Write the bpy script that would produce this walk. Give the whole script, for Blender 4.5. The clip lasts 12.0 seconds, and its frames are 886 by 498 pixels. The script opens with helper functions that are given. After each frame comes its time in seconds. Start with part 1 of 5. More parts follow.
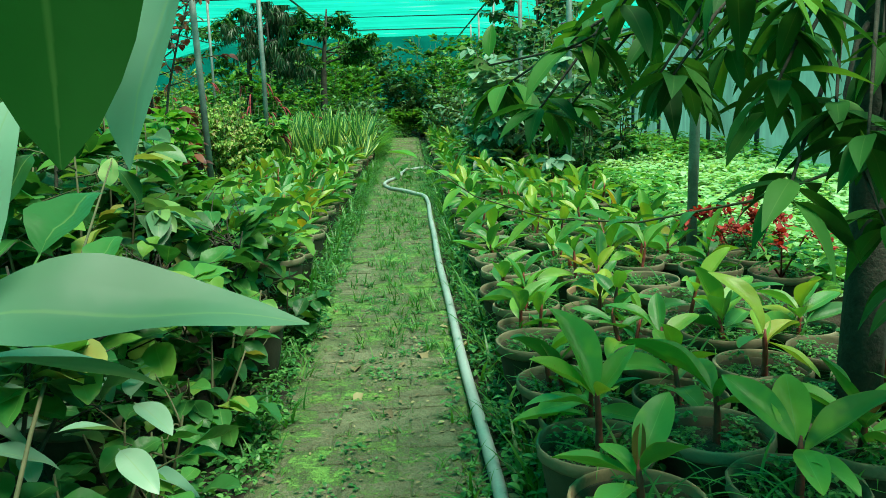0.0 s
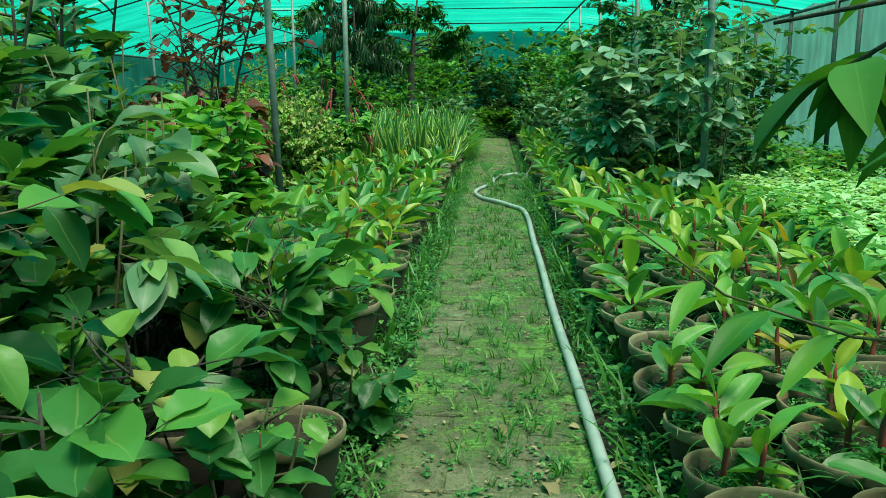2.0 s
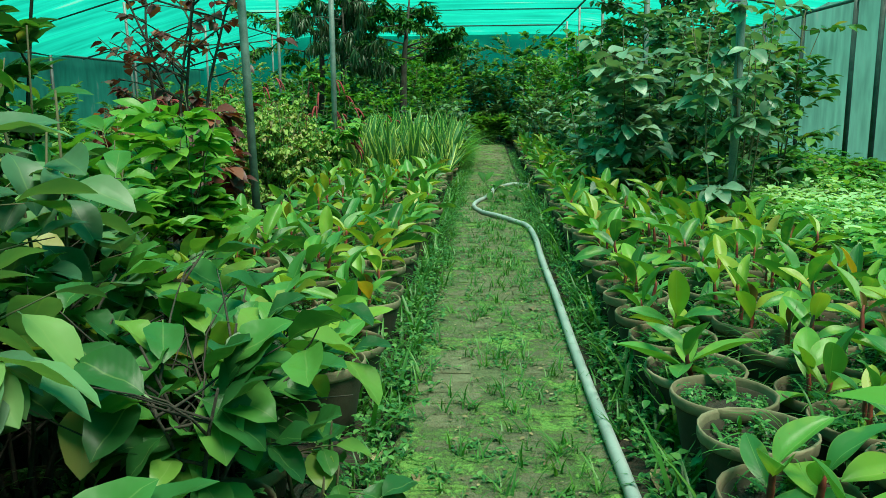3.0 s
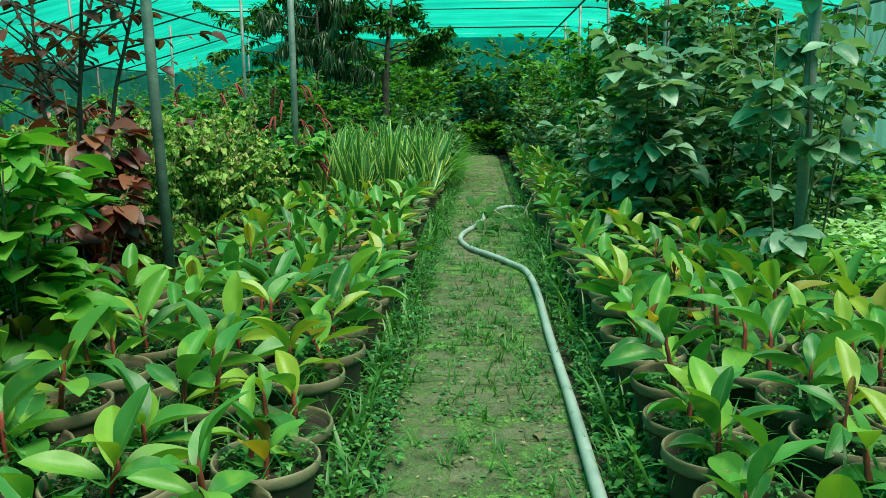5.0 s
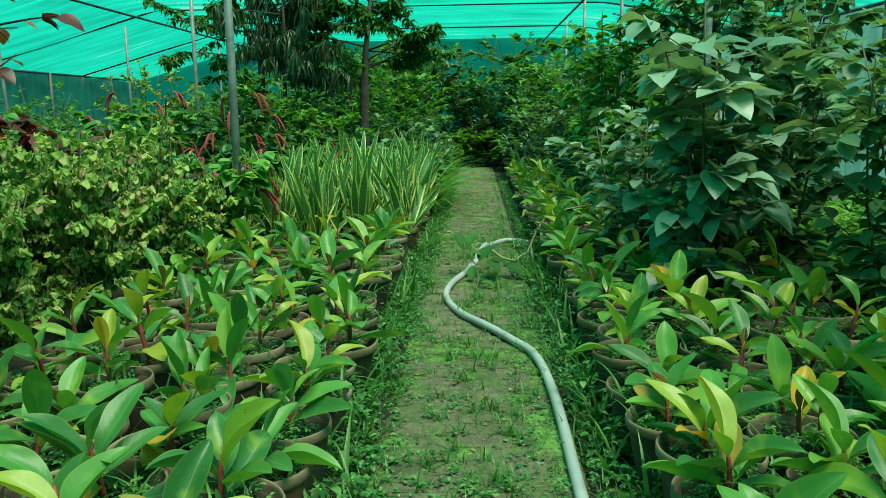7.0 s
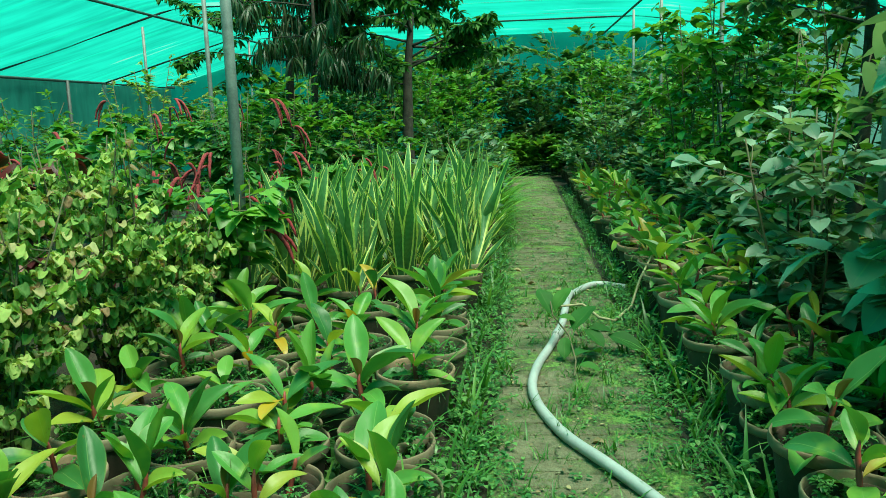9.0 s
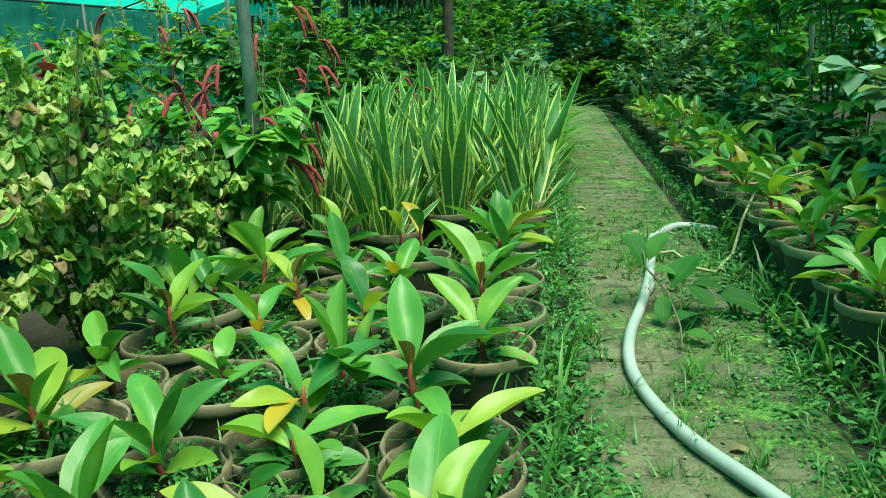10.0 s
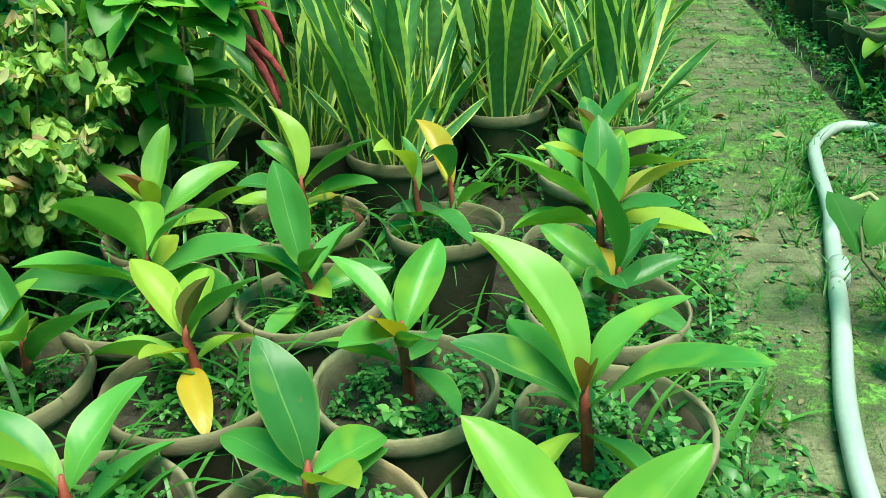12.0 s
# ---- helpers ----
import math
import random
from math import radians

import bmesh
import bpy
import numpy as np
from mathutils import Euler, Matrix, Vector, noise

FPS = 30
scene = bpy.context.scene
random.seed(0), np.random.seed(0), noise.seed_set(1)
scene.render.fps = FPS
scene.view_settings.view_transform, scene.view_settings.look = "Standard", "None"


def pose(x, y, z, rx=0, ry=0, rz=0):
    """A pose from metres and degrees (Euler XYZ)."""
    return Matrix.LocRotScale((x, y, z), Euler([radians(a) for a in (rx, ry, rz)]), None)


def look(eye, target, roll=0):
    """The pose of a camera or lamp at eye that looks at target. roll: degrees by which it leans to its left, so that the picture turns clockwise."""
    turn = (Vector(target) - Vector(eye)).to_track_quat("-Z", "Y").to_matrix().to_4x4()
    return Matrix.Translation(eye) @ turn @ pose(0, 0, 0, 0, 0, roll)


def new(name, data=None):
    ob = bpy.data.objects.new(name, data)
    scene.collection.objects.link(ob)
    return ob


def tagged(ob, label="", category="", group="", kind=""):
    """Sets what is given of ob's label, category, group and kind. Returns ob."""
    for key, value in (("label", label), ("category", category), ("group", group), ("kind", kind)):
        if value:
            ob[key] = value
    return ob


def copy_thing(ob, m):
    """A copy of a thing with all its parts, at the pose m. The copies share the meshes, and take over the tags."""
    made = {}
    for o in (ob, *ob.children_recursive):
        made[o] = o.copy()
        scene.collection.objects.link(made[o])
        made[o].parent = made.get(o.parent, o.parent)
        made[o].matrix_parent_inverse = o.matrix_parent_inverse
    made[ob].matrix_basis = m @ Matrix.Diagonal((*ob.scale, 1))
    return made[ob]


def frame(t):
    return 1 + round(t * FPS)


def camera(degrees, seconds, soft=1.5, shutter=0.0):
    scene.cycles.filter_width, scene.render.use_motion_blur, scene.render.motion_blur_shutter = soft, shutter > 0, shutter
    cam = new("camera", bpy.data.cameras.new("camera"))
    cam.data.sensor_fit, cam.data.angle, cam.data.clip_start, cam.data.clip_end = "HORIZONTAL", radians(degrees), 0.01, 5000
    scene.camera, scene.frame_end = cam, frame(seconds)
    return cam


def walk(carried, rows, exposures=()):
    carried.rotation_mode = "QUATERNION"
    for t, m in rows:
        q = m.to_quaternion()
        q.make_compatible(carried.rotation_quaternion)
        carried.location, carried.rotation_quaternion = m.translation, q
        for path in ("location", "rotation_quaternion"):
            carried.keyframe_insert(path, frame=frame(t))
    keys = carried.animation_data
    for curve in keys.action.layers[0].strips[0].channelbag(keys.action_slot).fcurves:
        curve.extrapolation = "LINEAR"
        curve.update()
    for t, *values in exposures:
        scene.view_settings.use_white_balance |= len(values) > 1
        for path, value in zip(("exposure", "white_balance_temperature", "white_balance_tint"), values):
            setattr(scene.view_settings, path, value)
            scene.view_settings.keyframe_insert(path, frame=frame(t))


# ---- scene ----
cam = camera(57.6, 12.0, soft=0.8)
# seconds, place of the eye, yaw, pitch, roll
PATH = [
    (0, 0.182, -0.361, 1.197, -2.29, -10.90, 1.62),
    (0.5, 0.201, -0.046, 1.227, -2.36, -10.74, 1.27),
    (1, 0.190, 0.275, 1.215, 0.34, -10.90, 0.55),
    (1.5, 0.113, 0.581, 1.186, 3.34, -10.97, 0.40),
    (2, 0.022, 0.944, 1.180, 3.64, -10.90, 0.26),
    (2.5, -0.031, 1.342, 1.179, 3.48, -10.74, 0.49),
    (2.7, -0.053, 1.499, 1.174, 3.31, -10.65, 0.47),
    (4.3, -0.075, 2.748, 1.162, 2.70, -10.26, 0.36),
    (4.5, -0.068, 2.915, 1.171, 2.75, -10.27, 0.23),
    (5, -0.021, 3.325, 1.211, 2.66, -10.16, 0.36),
    (5.5, 0.020, 3.755, 1.246, 2.53, -10.00, 0.57),
    (6, 0.015, 4.232, 1.244, 2.39, -9.80, 0.56),
    (6.5, -0.000, 4.678, 1.235, 2.13, -9.66, 0.37),
    (6.7, 0.004, 4.857, 1.242, 2.09, -9.77, 0.60),
    (8.3, -0.084, 6.197, 1.336, 4.02, -9.83, 1.68),
    (8.5, -0.125, 6.384, 1.334, 4.68, -9.73, 1.85),
    (9, -0.253, 6.863, 1.302, 5.19, -9.65, 1.81),
    (9.5, -0.345, 7.327, 1.246, 5.65, -10.91, 1.96),
    (10, -0.478, 7.733, 1.145, 7.38, -14.10, 2.13),
    (10.5, -0.614, 8.119, 1.076, 8.44, -18.49, 2.25),
    (11, -0.661, 8.528, 1.046, 9.75, -22.78, 2.02),
    (11.5, -0.696, 8.942, 1.026, 10.37, -25.42, 1.29),
    (12, -0.724, 9.328, 1.088, 10.04, -26.58, 1.74),
]
EXPOSURES = [(0.0, 0.72), (1.5, 0.55), (2.5, 0.52), (4.5, 0.55), (6.0, 0.34), (6.6, 0.38), (8.5, 0.65), (9.5, 0.78), (10.0, 0.88), (11.0, 1.03), (12.0, 1.14)]
walk(cam, [(t, pose(x, y, z, 90 + pitch, roll, yaw)) for t, x, y, z, yaw, pitch, roll in PATH], EXPOSURES)

# ---- daylight: hazy sky above a shade net ----
world = bpy.data.worlds.new("sky")
scene.world = world
world.use_nodes = True
wn, wl = world.node_tree.nodes, world.node_tree.links
sky = wn.new("ShaderNodeTexSky")
sky.sky_type, sky.sun_disc = "NISHITA", False
sky.sun_elevation, sky.sun_rotation = radians(70), radians(131)
sky.dust_density, sky.air_density = 4.0, 1.0
wl.new(sky.outputs["Color"], wn["Background"].inputs["Color"])
wn["Background"].inputs["Strength"].default_value = 0.036
sun = new("sun", bpy.data.lights.new("sun", "SUN"))
sun.data.energy, sun.data.angle, sun.data.color = 4.25, radians(32), (0.94, 0.95, 0.76)
sun.matrix_world = look((0, 0, 10), (-1.42, 1.24, 10 - 5.2))

# ---- materials ----


def material(name):
    m = bpy.data.materials.new(name)
    m.use_nodes = True
    return m, m.node_tree.nodes, m.node_tree.links, m.node_tree.nodes["Principled BSDF"]


def ramp(nodes, stops, mode="LINEAR"):
    r = nodes.new("ShaderNodeValToRGB")
    r.color_ramp.interpolation = mode
    e = r.color_ramp.elements
    while len(e) < len(stops):
        e.new(0.5)
    for k, (p, c) in zip(e, stops):
        k.position, k.color = p, (*c, 1)
    return r


def mathn(nodes, links, op, a, b=None, clamp=False):
    n = nodes.new("ShaderNodeMath")
    n.operation, n.use_clamp = op, clamp
    for s, v in zip(n.inputs, (a, b)):
        if v is None:
            continue
        if isinstance(v, (int, float)):
            s.default_value = v
        else:
            links.new(v, s)
    return n.outputs[0]


def mixc(nodes, links, fac, a, b, blend="MIX"):
    n = nodes.new("ShaderNodeMix")
    n.data_type, n.blend_type = "RGBA", blend
    for s, v in ((n.inputs[0], fac), (n.inputs[6], a), (n.inputs[7], b)):
        if isinstance(v, (int, float)):
            s.default_value = v
        elif isinstance(v, tuple):
            s.default_value = (*v, 1)
        else:
            links.new(v, s)
    return n.outputs[2]


def world_noise(nodes, links, scale, detail=4.0, rough=0.55):
    g = nodes.new("ShaderNodeNewGeometry")
    n = nodes.new("ShaderNodeTexNoise")
    n.inputs["Scale"].default_value, n.inputs["Detail"].default_value, n.inputs["Roughness"].default_value = scale, detail, rough
    links.new(g.outputs["Position"], n.inputs["Vector"])
    return n


def bump(nodes, links, bsdf, height, strength=0.4, dist=0.01):
    b = nodes.new("ShaderNodeBump")
    b.inputs["Strength"].default_value, b.inputs["Distance"].default_value = strength, dist
    links.new(height, b.inputs["Height"])
    links.new(b.outputs[0], bsdf.inputs["Normal"])


def any_random(nodes, links):
    """A number per leaf, whether it is an object or an island of a joined mesh."""
    oi, g = nodes.new("ShaderNodeObjectInfo"), nodes.new("ShaderNodeNewGeometry")
    return mathn(nodes, links, "FRACT", mathn(nodes, links, "ADD", oi.outputs["Random"], g.outputs["Random Per Island"]))


def leaf_material(name, stops, rib=(0.25, 0.36, 0.12), rib_amount=0.55, rough=0.38, translucent=0.3, veins=9.0, relief=0.1, spec=0.4, rib_width=0.03, rim=None, patch=None, edge=None, edge_at=0.40):
    """Leaf blades: colour by leaf, midrib and side veins from the blade's own coordinates, blotches, light through the blade."""
    m, n, l, b = material(name)
    r = ramp(n, stops)
    l.new(any_random(n, l), r.inputs[0])
    uv = n.new("ShaderNodeUVMap")
    sep = n.new("ShaderNodeSeparateXYZ")
    l.new(uv.outputs[0], sep.inputs[0])
    off = mathn(n, l, "ABSOLUTE", mathn(n, l, "SUBTRACT", sep.outputs[0], 0.5))
    blot = world_noise(n, l, 22, 3)
    col = mixc(n, l, mathn(n, l, "MULTIPLY", blot.outputs[0], 0.5), r.outputs[0], mixc(n, l, 1.0, r.outputs[0], (0.6, 0.85, 0.55), "MULTIPLY"))
    if patch:
        wide = world_noise(n, l, 9, 2)
        k = mathn(n, l, "MULTIPLY", mathn(n, l, "SUBTRACT", mathn(n, l, "ADD", wide.outputs[0], mathn(n, l, "MULTIPLY", sep.outputs[1], -0.12)), 0.5), 7.0, True)
        col = mixc(n, l, mathn(n, l, "MULTIPLY", k, 0.5), col, patch)
        spot = world_noise(n, l, 45, 3)
        col = mixc(n, l, mathn(n, l, "MULTIPLY", mathn(n, l, "SUBTRACT", spot.outputs[0], 0.70), 12.0, True), col, (0.2, 0.13, 0.04))
    if edge:
        wav = mathn(n, l, "ADD", off, mathn(n, l, "MULTIPLY", mathn(n, l, "SUBTRACT", blot.outputs[0], 0.5), 0.08))
        col = mixc(n, l, mathn(n, l, "GREATER_THAN", wav, edge_at), col, edge)
        band = n.new("ShaderNodeTexWave")
        band.wave_type, band.bands_direction = "BANDS", "Y"
        band.inputs["Scale"].default_value, band.inputs["Distortion"].default_value = 5.0, 6.0
        l.new(uv.outputs[0], band.inputs[0])
        col = mixc(n, l, mathn(n, l, "MULTIPLY", band.outputs[1], 0.35), col, mixc(n, l, 1.0, col, (0.45, 0.6, 0.45), "MULTIPLY"))
    if rim:
        ragged = mathn(n, l, "ADD", off, mathn(n, l, "MULTIPLY", mathn(n, l, "SUBTRACT", blot.outputs[0], 0.5), 0.12))
        col = mixc(n, l, mathn(n, l, "MULTIPLY", mathn(n, l, "MULTIPLY", mathn(n, l, "SUBTRACT", ragged, 0.45), 14, True), 0.5), col, rim)
    midrib = mathn(n, l, "MULTIPLY", mathn(n, l, "SUBTRACT", rib_width, off), 45, True)
    col = mixc(n, l, mathn(n, l, "MULTIPLY", midrib, rib_amount), col, rib)
    # side veins run obliquely from the midrib
    vein = mathn(n, l, "SINE", mathn(n, l, "MULTIPLY", mathn(n, l, "SUBTRACT", sep.outputs[1], mathn(n, l, "MULTIPLY", off, 0.5)), veins * 6.283))
    l.new(col, b.inputs["Base Color"])
    b.inputs["Roughness"].default_value = rough
    b.inputs["Specular IOR Level"].default_value = spec
    bump(n, l, b, mathn(n, l, "ADD", mathn(n, l, "MULTIPLY", vein, 0.12), blot.outputs[0]), relief, 0.002)
    tr = n.new("ShaderNodeBsdfTranslucent")
    l.new(mixc(n, l, 1.0, col, (1.3, 1.25, 0.5), "MULTIPLY"), tr.inputs[0])
    mx = n.new("ShaderNodeMixShader")
    mx.inputs[0].default_value = translucent
    l.new(b.outputs[0], mx.inputs[1])
    l.new(tr.outputs[0], mx.inputs[2])
    l.new(mx.outputs[0], n["Material Output"].inputs[0])
    return m


def plain(name, a, c, scale=12, rough=0.8, bump_strength=0.3, dist=0.006, metal=0.0, fine=90):
    """A surface that wanders between two colours, with coarse and fine grain."""
    m, n, l, b = material(name)
    big, small = world_noise(n, l, scale, 5), world_noise(n, l, fine, 3)
    f = mathn(n, l, "ADD", mathn(n, l, "MULTIPLY", big.outputs[0], 0.75), mathn(n, l, "MULTIPLY", small.outputs[0], 0.3))
    r = ramp(n, [(0.36, a), (0.68, c)])
    l.new(f, r.inputs[0])
    l.new(r.outputs[0], b.inputs["Base Color"])
    b.inputs["Roughness"].default_value, b.inputs["Metallic"].default_value = rough, metal
    bump(n, l, b, f, bump_strength, dist)
    return m


def net_material(name, colour, through_light):
    """Woven shade cloth: daylight glows through its threads, seam to seam unevenly."""
    m, n, l, b = material(name)
    n.remove(b)
    streak = n.new("ShaderNodeTexNoise")
    mp, g = n.new("ShaderNodeMapping"), n.new("ShaderNodeNewGeometry")
    mp.inputs["Scale"].default_value = (0.5, 5.0, 1.5)
    l.new(g.outputs["Position"], mp.inputs[0])
    l.new(mp.outputs[0], streak.inputs["Vector"])
    streak.inputs["Scale"].default_value, streak.inputs["Detail"].default_value = 1.0, 5
    dirt = world_noise(n, l, 0.7, 3)
    f = mathn(n, l, "ADD", mathn(n, l, "MULTIPLY", streak.outputs[0], 0.6), mathn(n, l, "MULTIPLY", dirt.outputs[0], 0.4))
    dark = tuple(0.62 * v for v in colour)
    r = ramp(n, [(0.35, dark), (0.58, colour), (0.61, colour), (0.7, tuple(min(0.95, 0.5 * v + 0.42) for v in colour))])
    l.new(f, r.inputs[0])
    tl, df, tp = n.new("ShaderNodeBsdfTranslucent"), n.new("ShaderNodeBsdfDiffuse"), n.new("ShaderNodeBsdfTransparent")
    l.new(r.outputs[0], tl.inputs[0])
    l.new(r.outputs[0], df.inputs[0])
    l.new(r.outputs[0], tp.inputs[0])
    m1, m2 = n.new("ShaderNodeMixShader"), n.new("ShaderNodeMixShader")
    m1.inputs[0].default_value, m2.inputs[0].default_value = 0.25, through_light
    l.new(tl.outputs[0], m1.inputs[1])
    l.new(df.outputs[0], m1.inputs[2])
    l.new(m1.outputs[0], m2.inputs[1])
    l.new(tp.outputs[0], m2.inputs[2])
    l.new(m2.outputs[0], n["Material Output"].inputs[0])
    return m


def ground_material(name, soil_a, soil_b, moss_a, moss_b, moss_at, rough=0.95, contrast=5.5):
    m, n, l, b = material(name)
    big, mid, fine = world_noise(n, l, 1.7, 4), world_noise(n, l, 9, 6, 0.65), world_noise(n, l, 60, 4, 0.7)
    soil = ramp(n, [(0.35, soil_a), (0.7, soil_b)])
    l.new(mid.outputs[0], soil.inputs[0])
    moss = ramp(n, [(0.3, moss_a), (0.7, moss_b)])
    l.new(fine.outputs[0], moss.inputs[0])
    f = mathn(n, l, "ADD", mathn(n, l, "MULTIPLY", big.outputs[0], 0.6), mathn(n, l, "ADD", mathn(n, l, "MULTIPLY", mid.outputs[0], 0.5), mathn(n, l, "MULTIPLY", fine.outputs[0], 0.35)))
    k = mathn(n, l, "MULTIPLY", mathn(n, l, "SUBTRACT", f, moss_at), contrast, True)
    grit = world_noise(n, l, 150, 3, 0.7)
    col = mixc(n, l, k, soil.outputs[0], moss.outputs[0])
    speck = mathn(n, l, "MULTIPLY", mathn(n, l, "SUBTRACT", grit.outputs[0], 0.52), 6.0, True)
    l.new(mixc(n, l, mathn(n, l, "MULTIPLY", speck, 0.6), col, mixc(n, l, 1.0, col, (0.35, 0.4, 0.35), "MULTIPLY")), b.inputs["Base Color"])
    b.inputs["Roughness"].default_value = rough
    bump(n, l, b, mathn(n, l, "ADD", mathn(n, l, "ADD", mid.outputs[0], mathn(n, l, "MULTIPLY", fine.outputs[0], 0.8)), mathn(n, l, "MULTIPLY", k, 0.35)), 1.0, 0.025)
    return m


M_FICUS = leaf_material("rubber_leaf", [(0.0, (0.035, 0.15, 0.042)), (0.3, (0.055, 0.21, 0.05)), (0.6, (0.1, 0.3, 0.055)), (0.84, (0.23, 0.38, 0.05)), (0.95, (0.34, 0.38, 0.05)), (0.978, (0.3, 0.22, 0.045)), (0.993, (0.55, 0.33, 0.03))], rib=(0.28, 0.44, 0.14), rib_amount=0.4, rib_width=0.022, rough=0.4, relief=0.2, patch=(0.3, 0.45, 0.05), rim=(0.26, 0.28, 0.06))
M_SHRUB = leaf_material("shrub_leaf", [(0.0, (0.02, 0.085, 0.026)), (0.45, (0.042, 0.16, 0.042)), (0.8, (0.085, 0.25, 0.052)), (0.95, (0.17, 0.3, 0.055)), (0.99, (0.36, 0.32, 0.1))], rib_amount=0.3, spec=0.3, relief=0.2)
M_DARK = leaf_material("dark_leaf", [(0.0, (0.056, 0.13, 0.074)), (0.6, (0.105, 0.215, 0.115)), (0.92, (0.17, 0.3, 0.13)), (0.98, (0.22, 0.36, 0.1))], rib_amount=0.25, rough=0.42)
M_BLUE = leaf_material("grey_green_leaf", [(0.0, (0.1, 0.19, 0.14)), (0.6, (0.19, 0.31, 0.235)), (1.0, (0.32, 0.45, 0.36))], rib_amount=0.3, rough=0.38, spec=0.5)
M_LIGHT = leaf_material("pale_green_leaf", [(0.0, (0.22, 0.44, 0.17)), (0.6, (0.38, 0.6, 0.31)), (1.0, (0.56, 0.74, 0.48))], rib_amount=0.25, rough=0.5, translucent=0.35)
M_FRESH = leaf_material("fresh_green_leaf", [(0.0, (0.05, 0.18, 0.025)), (0.6, (0.1, 0.29, 0.04)), (1.0, (0.2, 0.4, 0.06))], rib_amount=0.3, translucent=0.35)
M_CROTON = leaf_material("variegated_leaf", [(0.0, (0.08, 0.19, 0.05)), (0.22, (0.16, 0.3, 0.08)), (0.5, (0.27, 0.41, 0.1)), (0.8, (0.45, 0.55, 0.18)), (0.92, (0.46, 0.41, 0.22)), (0.98, (0.33, 0.2, 0.12))], rib=(0.45, 0.45, 0.2), rib_amount=0.35, rough=0.65, spec=0.2, translucent=0.35)
M_COPPER = leaf_material("copper_leaf", [(0.0, (0.07, 0.015, 0.02)), (0.5, (0.16, 0.03, 0.035)), (0.85, (0.24, 0.08, 0.06)), (1.0, (0.42, 0.12, 0.07))], rib=(0.2, 0.08, 0.06))
M_SNAKE = leaf_material("snake_plant_leaf", [(0.0, (0.055, 0.18, 0.065)), (1.0, (0.15, 0.33, 0.13))], rib_amount=0.0, edge=(0.66, 0.74, 0.22), edge_at=0.36, rough=0.42, translucent=0.25)
M_TREE = leaf_material("tree_leaf", [(0.0, (0.016, 0.075, 0.018)), (0.6, (0.032, 0.13, 0.028)), (0.93, (0.07, 0.2, 0.04)), (0.99, (0.14, 0.3, 0.04))], rib_amount=0.12, rough=0.6, translucent=0.3, spec=0.15)
M_HANG = leaf_material("drooping_leaf", [(0.0, (0.012, 0.045, 0.02)), (0.7, (0.03, 0.085, 0.03)), (1.0, (0.12, 0.11, 0.07))], rib_amount=0.1)
M_GRASS = leaf_material("grass_blade", [(0.0, (0.03, 0.14, 0.028)), (0.6, (0.055, 0.21, 0.038)), (1.0, (0.13, 0.29, 0.06))], rib_amount=0.1, translucent=0.35)
M_WEED = leaf_material("weed_leaf", [(0.0, (0.025, 0.11, 0.028)), (0.55, (0.06, 0.2, 0.05)), (1.0, (0.16, 0.34, 0.1))], rib_amount=0.1, translucent=0.3)
M_DRY = leaf_material("dry_leaf", [(0.0, (0.12, 0.085, 0.05)), (0.6, (0.25, 0.18, 0.1)), (1.0, (0.38, 0.3, 0.17))], rib=(0.3, 0.22, 0.13), translucent=0.1, rough=0.8)
M_RED = leaf_material("red_bloom", [(0.0, (0.25, 0.012, 0.012)), (0.6, (0.42, 0.02, 0.02)), (1.0, (0.5, 0.05, 0.04))], rib_amount=0.0, rough=0.7)
M_TASSEL = plain("red_tassel", (0.19, 0.018, 0.024), (0.43, 0.055, 0.065), 60, 0.9, 0.9, 0.006, fine=400)
M_VIOLET = leaf_material("violet_petal", [(0.0, (0.16, 0.07, 0.45)), (1.0, (0.25, 0.12, 0.6))], rib_amount=0.0)
M_REDSTEM = plain("red_brown_stem", (0.16, 0.022, 0.02), (0.32, 0.06, 0.04), 30, 0.6, 0.3, 0.002)
M_DEEP = leaf_material("deep_green_leaf", [(0.0, (0.014, 0.08, 0.014)), (1.0, (0.022, 0.1, 0.018))], rib_amount=0.15, rough=0.55, spec=0.15, translucent=0.35)
M_GREY = leaf_material("dusty_leaf", [(0.0, (0.1, 0.2, 0.13)), (1.0, (0.13, 0.24, 0.16))], rib_amount=0.3, rough=0.45)
M_PALE = leaf_material("fading_leaf", [(0.0, (0.5, 0.55, 0.24)), (1.0, (0.56, 0.6, 0.28))], rib_amount=0.1, rough=0.6)
M_BRONZE = leaf_material("bronze_young_leaf", [(0.0, (0.12, 0.1, 0.03)), (0.5, (0.2, 0.12, 0.035)), (1.0, (0.3, 0.1, 0.05))], rib=(0.3, 0.1, 0.06), rib_amount=0.4)
M_STEM = plain("green_brown_stem", (0.06, 0.07, 0.03), (0.13, 0.11, 0.055), 30, 0.8, 0.5, 0.003)
M_STRAW = plain("pale_tan_stalk", (0.2, 0.19, 0.1), (0.36, 0.33, 0.19), 30, 0.8, 0.4, 0.003)
M_BARK = plain("bark", (0.022, 0.019, 0.015), (0.065, 0.055, 0.042), 16, 0.95, 0.9, 0.012)
M_SOIL = plain("potting_soil", (0.012, 0.01, 0.007), (0.055, 0.045, 0.03), 45, 1.0, 1.0, 0.03, fine=160)
M_PIPE = plain("weathered_pipe", (0.12, 0.14, 0.14), (0.26, 0.29, 0.285), 9, 0.6, 0.2, 0.002, 0.3)
M_DARKPIPE = plain("dark_steel_pipe", (0.04, 0.05, 0.05), (0.09, 0.11, 0.11), 9, 0.6, 0.2, 0.002, 0.3)
